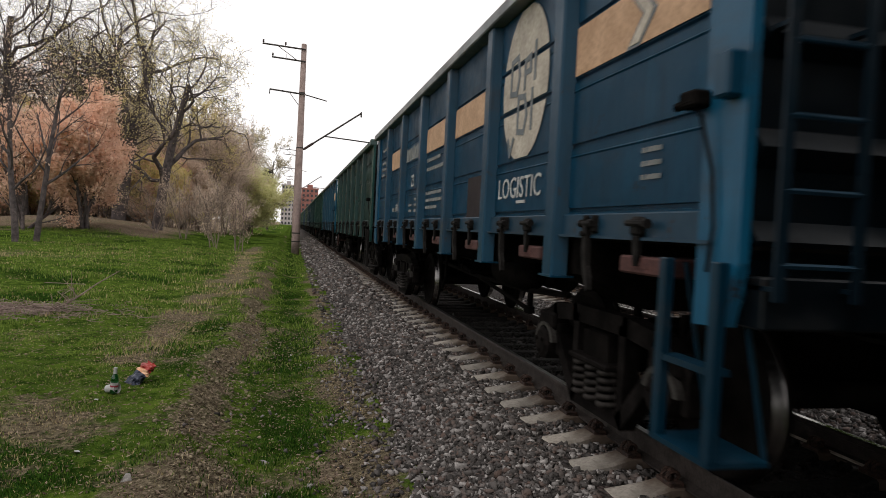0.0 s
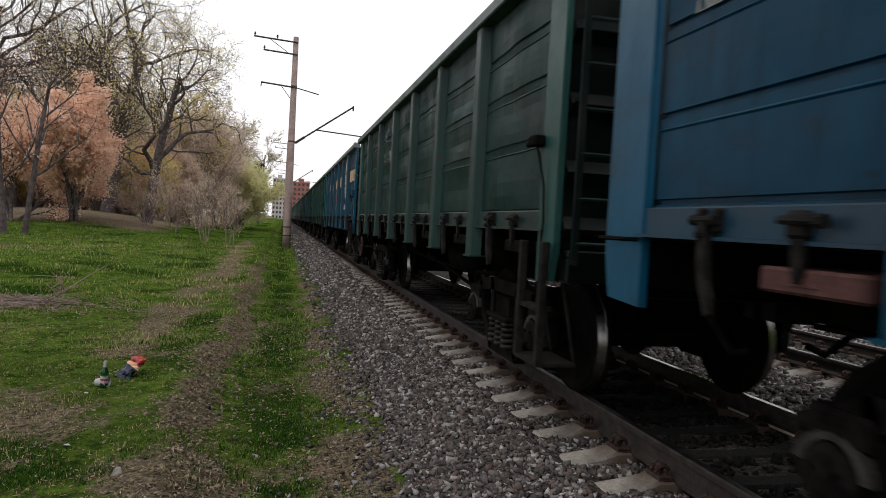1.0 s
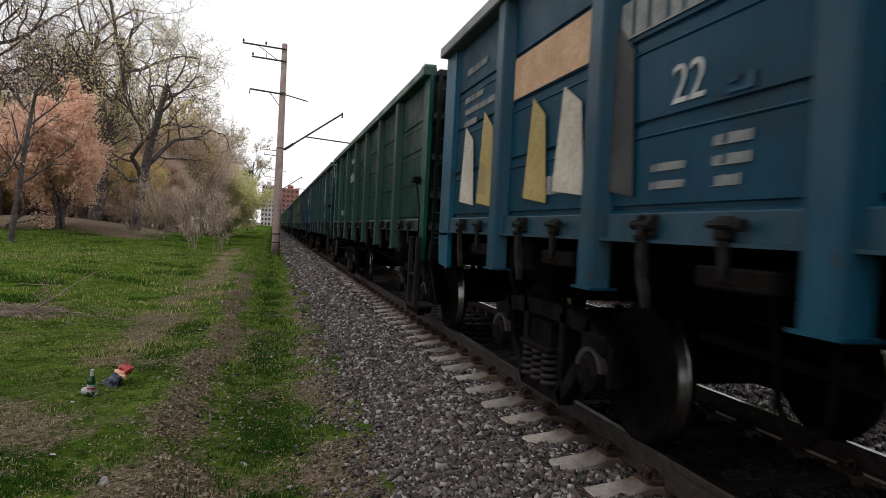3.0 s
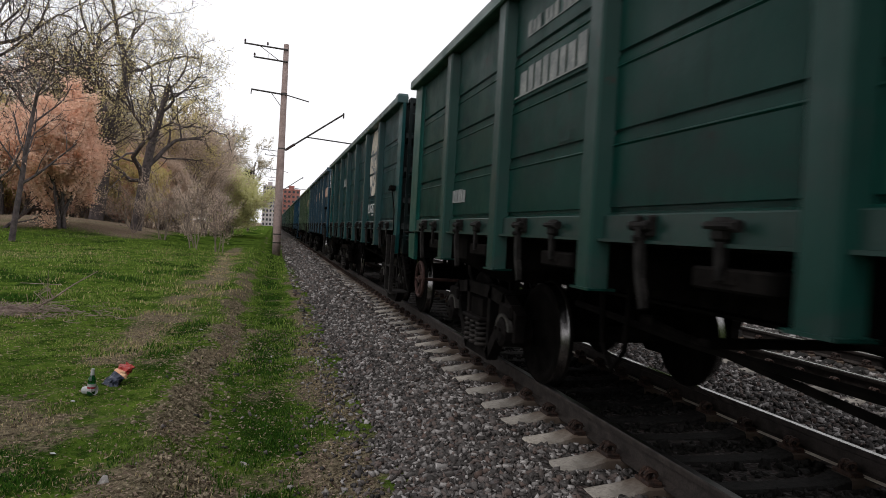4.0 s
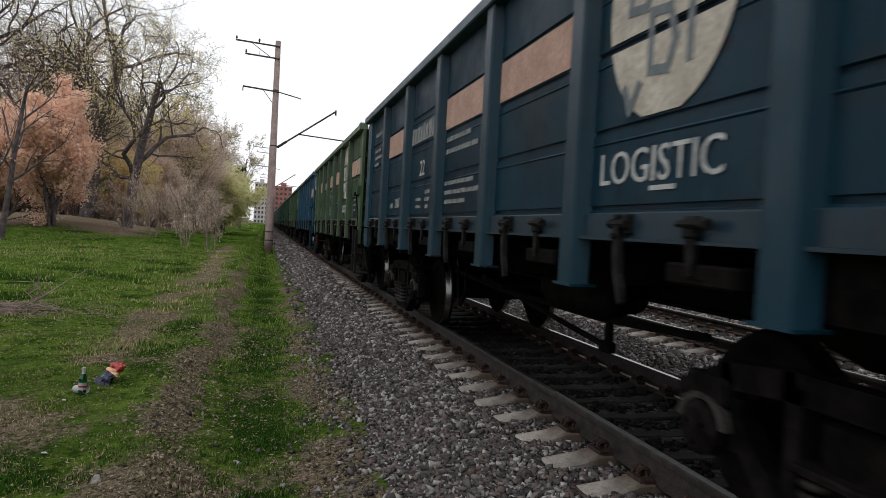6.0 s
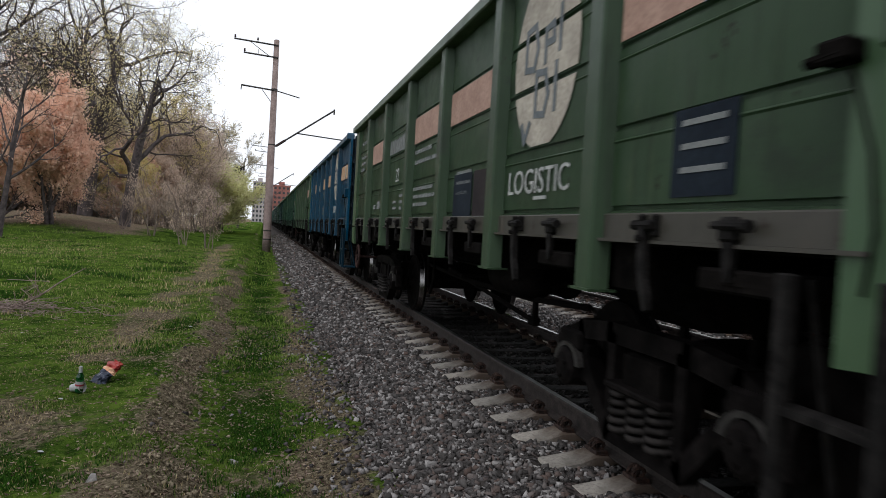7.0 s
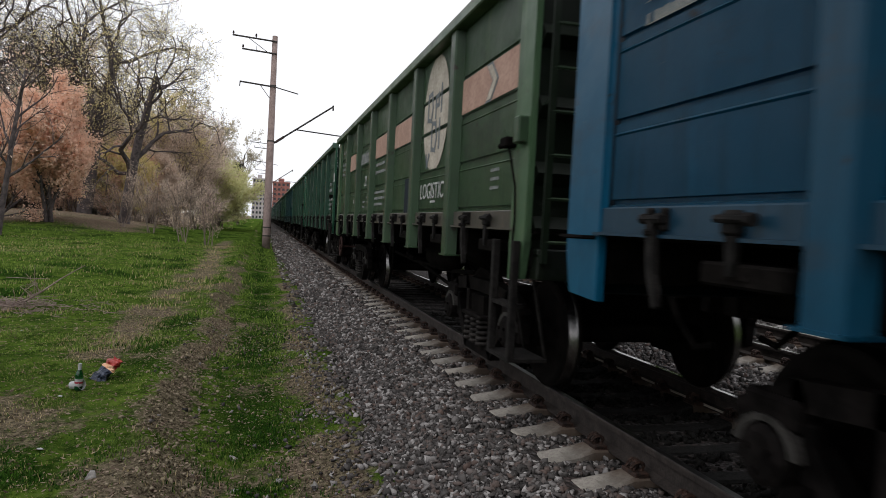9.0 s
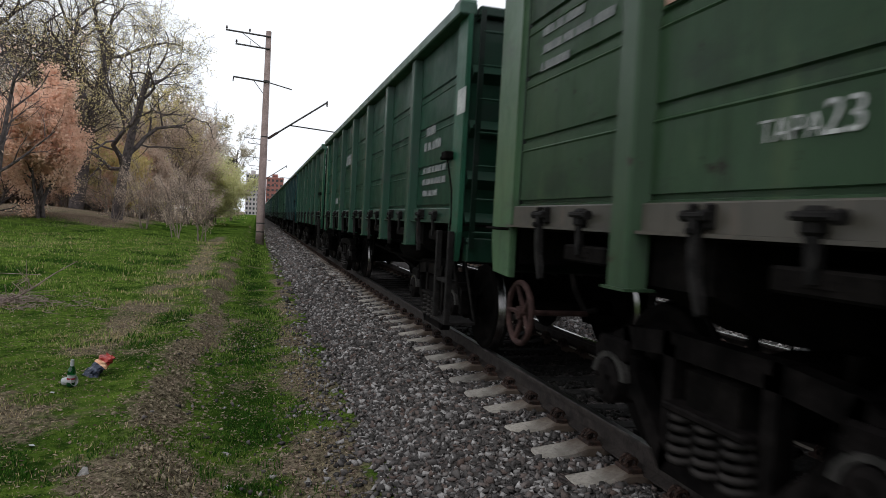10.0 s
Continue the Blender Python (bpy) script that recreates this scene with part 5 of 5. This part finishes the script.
tree(-15.3, 55, 19.0, 0.55, OAK, 5, 11, YOUNG, 0.05, 2, "large old oak with twisted dark limbs and yellow-green buds", (0.02, 0))
tree(-11.1, 47, 12.8, 0.36, OAK, 5, 23, YOUNG, 0.05, 2, "crooked oak leaning over, with bare twigs and yellow-green buds", (0.08, 0))
tree(-19.8, 60, 20.0, 0.46, OAK, 5, 31, YOUNG, 0.05, 1, "tall oak with grey-violet twigs on the mound")
tree(-22.1, 56, 19.0, 0.44, OAK, 5, 47, YOUNG, 0.05, 1, "bare-limbed oak at the wood's edge")
tree(-23.8, 51, 17.0, 0.38, OAK, 5, 53, DULL, 0.045, 1, "bare oak with thin grey twigs by the clearing")
tree(-13.7, 41, 5.7, 0.11, BUSH, 4, 5, TAN, 0.075, 12, "slender tree thick with dry orange-tan leaves", (0.16, 0), 4, 0.17)
tree(-16.4, 40, 5.6, 0.09, BUSH, 4, 6, TAN, 0.07, 3, "young tree with dry tan leaves beside the mound", (0.1, 0), 3)
tree(-14.3, 33, 9.0, 0.15, SLIM, 3, 8, TAN, 0.05, 1, "slim dark-trunked tree, nearly bare, in the grass", (-0.02, 0))
tree(-13.9, 34.2, 8.4, 0.14, SLIM, 3, 9, TAN, 0.05, 1, "slim forked tree, nearly bare, in the grass", (0.10, 0))
for i, (x, y, h) in enumerate(((-6.5, 38, 3.2), (-5.1, 36, 2.8), (-8.8, 43, 3.6), (-10.6, 44, 3.0))):
    tree(x, y, h, 0.03, SHRUB, 3, 60 + i, DULL, 0.035, 2, "bare many-stemmed shrub with brown buds", (0, 0), 4, 0.1, "shrub", "shrub", "shrubs by the path", TWIG)
for i, (x, y, h, leaf) in enumerate(((-7.0, 70, 5.0, FRESH), (-8.4, 76, 6.6, FRESH), (-7.4, 84, 5.4, FRESH), (-8.6, 68, 7.2, DULL), (-10.2, 64, 8.0, DULL), (-12.4, 66, 8.6, DULL))):
    tree(x, y, h, 0.07, BUSH, 4, 80 + i, leaf, 0.10 if leaf is FRESH else 0.07, 3 if leaf is FRESH else 2, "yellow-green willow thicket beside the line" if leaf is FRESH else "brown budding thicket beside the railway", (0, 0), 5, 0.25, "willow" if leaf is FRESH else "shrub", "shrub", "thickets by the line", TWIG)
for i, (x, y, h) in enumerate(((-9.0, 105, 14.5), (-6.6, 118, 13.5), (-12.0, 112, 15.0))):
    tree(x, y, h, 0.2, SLIM, 4, 95 + i, PALE, 0.12, 2, "tall pale birch-like tree with catkins", name="birch", group="pale trees beyond the thicket")


def wood():
    """The wood behind: a few kinds of bare trees and undergrowth, repeated."""
    r = np.random.default_rng(3)
    kinds = []
    for k in range(4):
        x, y = -20 - 5 * k, 74 + 3 * k
        kinds.append(tree(x, y, 12.5, 0.2, SLIM, 4, 120 + k, (DULL, YOUNG, PALE, PALE)[k], 0.10, 3, "thin bare woodland tree among others", group="trees of the wood", bark=TWIG))
    low = []
    for k in range(3):
        low.append(tree(-18 - 4 * k, 66, 5.0, 0.05, BUSH, 4, 140 + k, (DULL, TAN, YOUNG)[k], 0.10, 3, "brown budding undergrowth bush", (0, 0), 6, 0.25, "bush", "bush", "undergrowth of the wood", TWIG))
    for i in range(44):
        y = r.uniform(64, 115)
        x = -2.57 + y * math.tan(radians(r.uniform(-27, -6)))
        o = copy_thing(kinds[i % 4], pose(x, y, float(lie(x, y)), 0, 0, r.uniform(0, 360)))
        o.scale = (r.uniform(0.8, 1.15),) * 3
    for i in range(26):
        y = r.uniform(56, 100)
        x = -2.57 + y * math.tan(radians(r.uniform(-27, -6.5)))
        o = copy_thing(low[i % 3], pose(x, y, float(lie(x, y)), 0, 0, r.uniform(0, 360)))
        o.scale = (r.uniform(0.8, 1.5),) * 3
    for i in range(18):
        y = r.uniform(57, 64)
        x = -2.57 + y * math.tan(radians(-26 + 17.5 * i / 17))
        o = copy_thing(low[(1, 0, 1, 2)[i % 4]], pose(x, y, float(lie(x, y)), 0, 0, r.uniform(0, 360)))
        o.scale = (r.uniform(0.6, 1.05),) * 3
    for i in range(26):
        y = r.uniform(120, 300)
        x = -9.5 - r.uniform(0, 0.10) * y
        o = copy_thing(kinds[i % 4], pose(x, y, float(lie(x, y)), 0, 0, r.uniform(0, 360)))
        o.scale = (r.uniform(0.6, 0.9),) * 3


wood()


def nest():
    """A dark ball of mistletoe in a far crown."""
    for x, y, z, k in ((-8.7, 105, 10.3, 0.75), (-7.0, 118, 9.4, 0.95)):
        r = np.random.default_rng(int(y))
        s = Sprigs()
        for i in range(160):
            d = r.normal(0, 1, 3)
            d /= np.linalg.norm(d)
            s.bar([np.zeros(3), d * k * 0.5, d * k + r.normal(0, 0.1, 3)], 0.05, 0.03, 3)
        o = put("mistletoe", s.wood("mistletoe", STEEL), None, pose(x, y, z))
        tagged(o, "dark round clump of mistletoe in a tree crown", "mistletoe")


nest()

# ---- grass, litter and rubbish ----
GRASS = leaf_material("grass_blades", (0.032, 0.070, 0.009), (0.165, 0.235, 0.045), 0.6, 0.35)
# Lighter copy of GRASS for further off, the brighter light put into its colour.
MEADOW = leaf_material("sunlit_meadow_blades", (0.055, 0.105, 0.014), (0.235, 0.315, 0.068), 0.6, 0.4)
LUSH = leaf_material("deep_green_grass_blades", (0.008, 0.034, 0.004), (0.055, 0.125, 0.014), 0.55, 0.35)
STRAW = leaf_material("dry_grass", (0.22, 0.17, 0.08), (0.50, 0.41, 0.24), 0.8, 0.2)
DRYLEAF = leaf_material("dry_leaves", (0.06, 0.038, 0.028), (0.40, 0.31, 0.24), 0.8)


def blades(name, n, area, h0, h1, w, material, keep, label, seed):
    """Grass blades as bent two-piece strips."""
    r = np.random.default_rng(seed)
    x, y = r.uniform(area[0], area[1], n), r.uniform(area[2], area[3], n)
    ok = r.uniform(0, 1, n) < keep(x, y)
    x, y = x[ok], y[ok]
    n = len(x)
    tall = np.clip(0.6 + 0.55 * wave(x, y, 1.7, 0.5) + 0.35 * wave(x, y, 4.1, 2.5), 0.25, 1.5)
    h = r.uniform(h0, h1, n) * tall
    a = r.uniform(0, 6.28, n)
    lean = r.uniform(0.15, 0.8, n) * h
    b = a + r.normal(0, 0.6, n) + 1.57
    P = np.stack([x, y, lie(x, y) - 0.005], -1)
    U = np.stack([np.cos(a), np.sin(a), 0 * a], -1) * (w * r.uniform(0.7, 1.3, n))[:, None]
    L = np.stack([np.cos(b) * lean, np.sin(b) * lean, 0 * a], -1)
    Z = np.stack([0 * a, 0 * a, h], -1)
    V = np.stack([P - U, P + U, P + 0.35 * L + 0.6 * Z + 0.7 * U, P + 0.35 * L + 0.6 * Z - 0.7 * U, P + L + Z + 0.1 * U, P + L + Z - 0.1 * U], 1).reshape(-1, 3)
    i = 6 * np.arange(n)
    F = np.concatenate([np.stack([i, i + 1, i + 2, i + 3], -1), np.stack([i + 3, i + 2, i + 4, i + 5], -1)])
    tagged(put(name, raw_mesh(name, V, F, material)), label, "grass", kind="stuff")


def turf(x, y):
    patch = 0.55 + 0.45 * wave(x, y, 1.3, 1.0) + 0.3 * wave(x, y, 3.7, 3.0)
    clump = np.clip(0.40 + 1.0 * wave(x, y, 7.0, 0.4) + 0.9 * wave(x, y, 17.0, 2.2) + 0.6 * wave(x, y, 3.2, 8.0), 0.05, 1)
    return clump * np.clip(patch, 0.08, 1) * np.clip(1.05 - 1.25 * worn(x, y), 0.04, 1) * np.clip(1.1 - littered(x, y), 0.1, 1) * np.clip((-1.72 - x) / 0.3, 0, 1)


def deep_turf(x, y):
    clump = np.clip(0.5 + 1.1 * wave(x, y, 7.0, 0.4) + 0.9 * wave(x, y, 15.0, 2.2), 0.1, 1)
    return clump * lush(x, y) * np.clip((-1.68 - x) / 0.25, 0, 1)


blades("grass", 360000, (-6.5, -1.7, 2.8, 9.0), 0.012, 0.045, 0.0042, GRASS, lambda x, y: turf(x, y) * (1 - 0.85 * lush(x, y)), "short yellow-green spring grass", 1)
blades("grass", 200000, (-11.5, -1.8, 9.0, 18.0), 0.025, 0.075, 0.008, MEADOW, lambda x, y: turf(x, y) * (1 - 0.8 * lush(x, y)), "short yellow-green spring grass", 2)
blades("grass", 80000, (-22, -1.9, 18.0, 42.0), 0.06, 0.15, 0.015, MEADOW, turf, "short bright spring grass", 3)
blades("lush_grass", 260000, (-6.5, -1.7, 2.8, 9.5), 0.012, 0.055, 0.0055, LUSH, deep_turf, "thick deep green grass in clumps", 14)
blades("lush_grass", 120000, (-11.5, -1.8, 9.5, 24.0), 0.03, 0.08, 0.009, LUSH, deep_turf, "thick deep green grass in clumps", 15)
blades("dry_grass", 60000, (-6.5, -1.7, 2.8, 12.0), 0.012, 0.05, 0.0035, STRAW, lambda x, y: np.clip(0.28 + 0.6 * worn(x, y), 0, 0.9) * (x < -1.75) * np.where(x > -3.6, 0.25, 1), "straw-coloured dead grass", 4)
blades("dry_grass", 50000, (-14, -1.9, 12.0, 36.0), 0.03, 0.09, 0.009, STRAW, lambda x, y: np.clip(0.08 + 0.9 * worn(x, y), 0, 0.9) * np.where(x > -3.6, 0.2, 1), "straw-coloured dead grass on the worn path", 5)


def flakes():
    """Dry leaves, chips and stalks lying about on the bank and in the strip beside it."""
    r = np.random.default_rng(9)
    n = 45000
    x, y = r.uniform(-6.5, -1.7, n), r.uniform(2.8, 13, n)
    ok = r.uniform(0, 1, n) < np.clip(0.14 + 0.5 * worn(x, y) + 0.6 * littered(x, y), 0, 1)
    x, y = x[ok], y[ok]
    n = len(x)
    P = np.stack([x, y, lie(x, y) + 0.008], -1)
    U = r.normal(0, 1, (n, 3)) * (1, 1, 0.25)
    W = r.normal(0, 1, (n, 3)) * (1, 1, 0.4)
    U /= np.linalg.norm(U, axis=1)[:, None]
    W /= np.linalg.norm(W, axis=1)[:, None]
    s = r.uniform(0.008, 0.024, n)[:, None]
    V = np.stack([P - U * s, P - W * s * 0.5, P + U * s, P + W * s * 0.5], 1).reshape(-1, 3)
    tagged(put("leaf_litter", raw_mesh("leaf_litter", V, np.arange(4 * n).reshape(n, 4), DRYLEAF)), "scattered dry brown leaves and chips", "leaf litter", kind="stuff")
    n = 700
    x, y = np.where(r.uniform(0, 1, n) < 0.6, r.normal(-1.95, 0.22, n), r.uniform(-3.6, -1.8, n)), r.uniform(2.9, 12, n)
    V, F = pebbles(n, np.stack([x, y, lie(x, y) + 0.008], -1), r.uniform(0.007, 0.019, n))
    tagged(put("pebbles", raw_mesh("pebbles", V, F, STONE)), "stray pebbles in the grass strip", "pebbles", kind="stuff")
    n = 5000
    y = r.uniform(2.8, 16, n)
    x = np.where(r.uniform(0, 1, n) < 0.7, -3.24 - swing(y) + r.normal(0, 0.17, n), r.uniform(-3.4, -1.9, n))
    V, F = pebbles(n, np.stack([x, y, lie(x, y) + 0.004], -1), 0.004 + 0.012 * r.uniform(0, 1, n) ** 3)
    tagged(put("soil_clods", raw_mesh("soil_clods", V, F, CLOD)), "crumbled clods of dry grey-brown soil on the bank", "soil", kind="stuff")
    n = 900
    s = Sprigs()
    for i in range(n):
        a = np.array([-7.4 + r.normal(0, 0.85), 12.9 + r.normal(0, 0.45), 0])
        a[2] = lie(a[0], a[1]) + 0.015 + abs(r.normal(0, 0.035))
        d = np.append(r.normal(0, 1, 2), r.normal(0, 0.08))
        d = d / np.linalg.norm(d) * r.uniform(0.08, 0.38)
        s.bar([a, a + 0.5 * d + r.normal(0, 0.03, 3), a + d], 0.008, 0.004, 3)
    tagged(put("brush_pile", s.wood("brush_pile", DULLWOOD)), "low heap of dry pinkish-brown twigs in the grass", "brushwood", kind="stuff")
    s = Sprigs()
    z = float(lie(-6.2, 13.0))
    s.bar([np.array([-6.5, 12.9, z + 0.05]), np.array([-6.2, 13.0, z + 0.25]), np.array([-5.9, 13.1, z + 0.5]), np.array([-5.55, 13.2, z + 0.74])], 0.02, 0.008, 5)
    for k in range(12):
        a = np.array([-6.2, 13.0, z + 0.25]) + np.array([-0.3, -0.1, -0.2]) * (k / 12)
        s.bar([a, a + r.normal(0, 0.12, 3) + (0, 0, 0.08), a + r.normal(0, 0.2, 3) + (0.05, 0, 0.18)], 0.01, 0.005, 4)
    tagged(put("dead_branch", s.wood("dead_branch", DULLWOOD)), "dry dead branch sticking up from the twig heap", "branch", kind="stuff")


CLOD = plain("dry_soil", (0.12, 0.10, 0.07), (0.34, 0.285, 0.20), 14, 0.95, 0.0, 0.5, 0.01, spec=0.0)
DULLWOOD = plain("dry_twigs", (0.17, 0.12, 0.105), (0.32, 0.25, 0.22), 8, 0.9, 0.0, 0.2)
flakes()


def rocks():
    for i, (x, y, k) in enumerate(((-2.45, 4.68, 0.030), (-2.85, 4.67, 0.030), (-2.62, 4.50, 0.036), (-3.55, 4.75, 0.022), (-2.35, 5.1, 0.028), (-2.7, 5.6, 0.03), (-2.1, 4.9, 0.03))):
        V, F = pebbles(1, np.zeros((1, 3)), np.array([k]))
        o = put("stone", raw_mesh("stone", V, F, PALESTONE), None, pose(x, y, float(lie(x, y)) + 0.3 * k))
        tagged(o, "pale loose stone lying in the grass", "stone", "pale stones in the grass")


PALESTONE = plain("pale_stone", (0.17, 0.16, 0.15), (0.33, 0.31, 0.29), 20, 0.9, 0.0, 0.3)
rocks()


def rubbish():
    x, y = -4.21, 7.2
    z = float(lie(x, y))
    glass = Nodes("green_bottle_glass", 0.08)
    glass.bsdf.inputs["Transmission Weight"].default_value = 0.85
    glass = glass.done((0.02, 0.16, 0.045))
    b = new("beer_bottle")
    b.matrix_basis = pose(x, y, z + 0.005, 2, 3)
    b.scale = (1.12, 1.12, 1.02)
    tagged(b, "green glass bottle with a white label standing in grass", "bottle")
    part("glass_body", lathe(bmesh.new(), [(0.02, 0.0), (0.031, 0.004), (0.0325, 0.02), (0.0325, 0.145), (0.028, 0.17), (0.0155, 0.20), (0.0135, 0.25)], "z", sides=20), glass, b, soft=True)
    part("label", lathe(bmesh.new(), [(0.0332, 0.045), (0.0332, 0.115)], "z", sides=20), WHITE, b, "white paper label")
    part("label_stripe", lathe(bmesh.new(), [(0.0336, 0.07), (0.0336, 0.088)], "z", sides=20), REDPAINT, b, "red stripe")
    part("neck_foil", lathe(bmesh.new(), [(0.0162, 0.198), (0.0145, 0.252), (0.0148, 0.258)], "z", sides=14), WHITE, b, "pale neck foil")
    c = new("paper_cup")
    c.matrix_basis = pose(x - 0.075, y + 0.05, z + 0.042, 80, 0, 65)
    tagged(c, "crumpled white paper cup lying by the bottle", "cup")
    c.scale = (1.2, 1.2, 1.2)
    part("wall", lathe(bmesh.new(), [(0.030, 0.0), (0.042, 0.10), (0.044, 0.102), (0.040, 0.10), (0.028, 0.004)], "z", sides=16), WHITE, c)

    s = new("snack_bag")
    s.matrix_basis = pose(x + 0.14, y + 0.52, z + 0.085, 0, -38, 38) @ Matrix.Diagonal((1.25, 1.1, 0.75, 1))
    tagged(s, "crumpled foil snack bag in red, orange and dark blue", "snack bag")
    r = np.random.default_rng(2)

    def sheet(u0, u1, mat, name, label):
        bm = bmesh.new()
        rows = []
        for i in range(7):
            u = u0 + (u1 - u0) * i / 6
            ring = []
            for k in range(14):
                a = 2 * math.pi * k / 14
                fat = 0.055 * (1 - ((u - 0.5) * 1.7) ** 4) + 0.012
                q = noise.noise((3 * math.cos(a), 3 * math.sin(a), 9 * u)) * 0.05
                ring.append(bm.verts.new((0.25 * (u - 0.5), (0.085 + q) * math.cos(a), (fat + q) * math.sin(a))))
            rows.append(ring)
        for A, B in zip(rows, rows[1:]):
            for k in range(14):
                bm.faces.new((A[k], A[(k + 1) % 14], B[(k + 1) % 14], B[k]))
        bm.faces.new(rows[0])
        bm.faces.new(rows[-1][::-1])
        bmesh.ops.recalc_face_normals(bm, faces=bm.faces[:])
        part(name, bm, mat, s, label)
    foil = plain("dark_blue_foil", (0.012, 0.016, 0.03), (0.06, 0.07, 0.10), 12, 0.3, 0.3, 0.3)
    redfoil = plain("red_foil", (0.18, 0.015, 0.014), (0.32, 0.04, 0.03), 12, 0.3, 0.1, 0.3)
    tanfoil = plain("orange_foil", (0.55, 0.26, 0.13), (0.65, 0.42, 0.28), 12, 0.3, 0.1, 0.3)
    sheet(0.0, 0.52, foil, "bag_bottom", "dark blue foil")
    sheet(0.52, 0.66, tanfoil, "bag_middle", "orange foil")
    sheet(0.66, 1.0, redfoil, "bag_top", "torn red foil")
    for i, (dx, dy, k) in enumerate(((-0.10, -0.22, 0.02), (0.62, 4.1, 0.03), (-1.5, 3.3, 0.02), (0.15, -1.7, 0.03))):
        xx, yy = x + dx, y + dy
        bm = prism(bmesh.new(), [(-k, -0.5 * k), (k, -0.6 * k), (0.8 * k, 0.5 * k), (-0.7 * k, 0.6 * k)], "z", 0, 0.004)
        tagged(put("paper_scrap", mesh_of("paper_scrap", bm, WHITE), None, pose(xx, yy, float(lie(xx, yy)) + 0.02, 8, 6, 40 * i)), "small white scrap of paper in the grass", "litter", "paper scraps")


rubbish()

# ---- many small pieces last ----
sleepers()
stones(bed)


def motions():
    """The train rolls past towards the camera; its wheels turn with it."""
    for k, w, wheels in TRAIN:
        walk(w, [(0.5 * i, pose(0.795, along(0.5 * i) + PITCH * k + SLACK.get(k, 0.0), 0)) for i in range(21)])
        if k > 10:
            continue
        for wheel in wheels:
            y = wheel.matrix_basis.translation.y
            walk(wheel, [(i / 30, pose(0, y, 0.475, math.degrees((along(0) - along(i / 30)) / 0.475))) for i in range(301)])


motions()
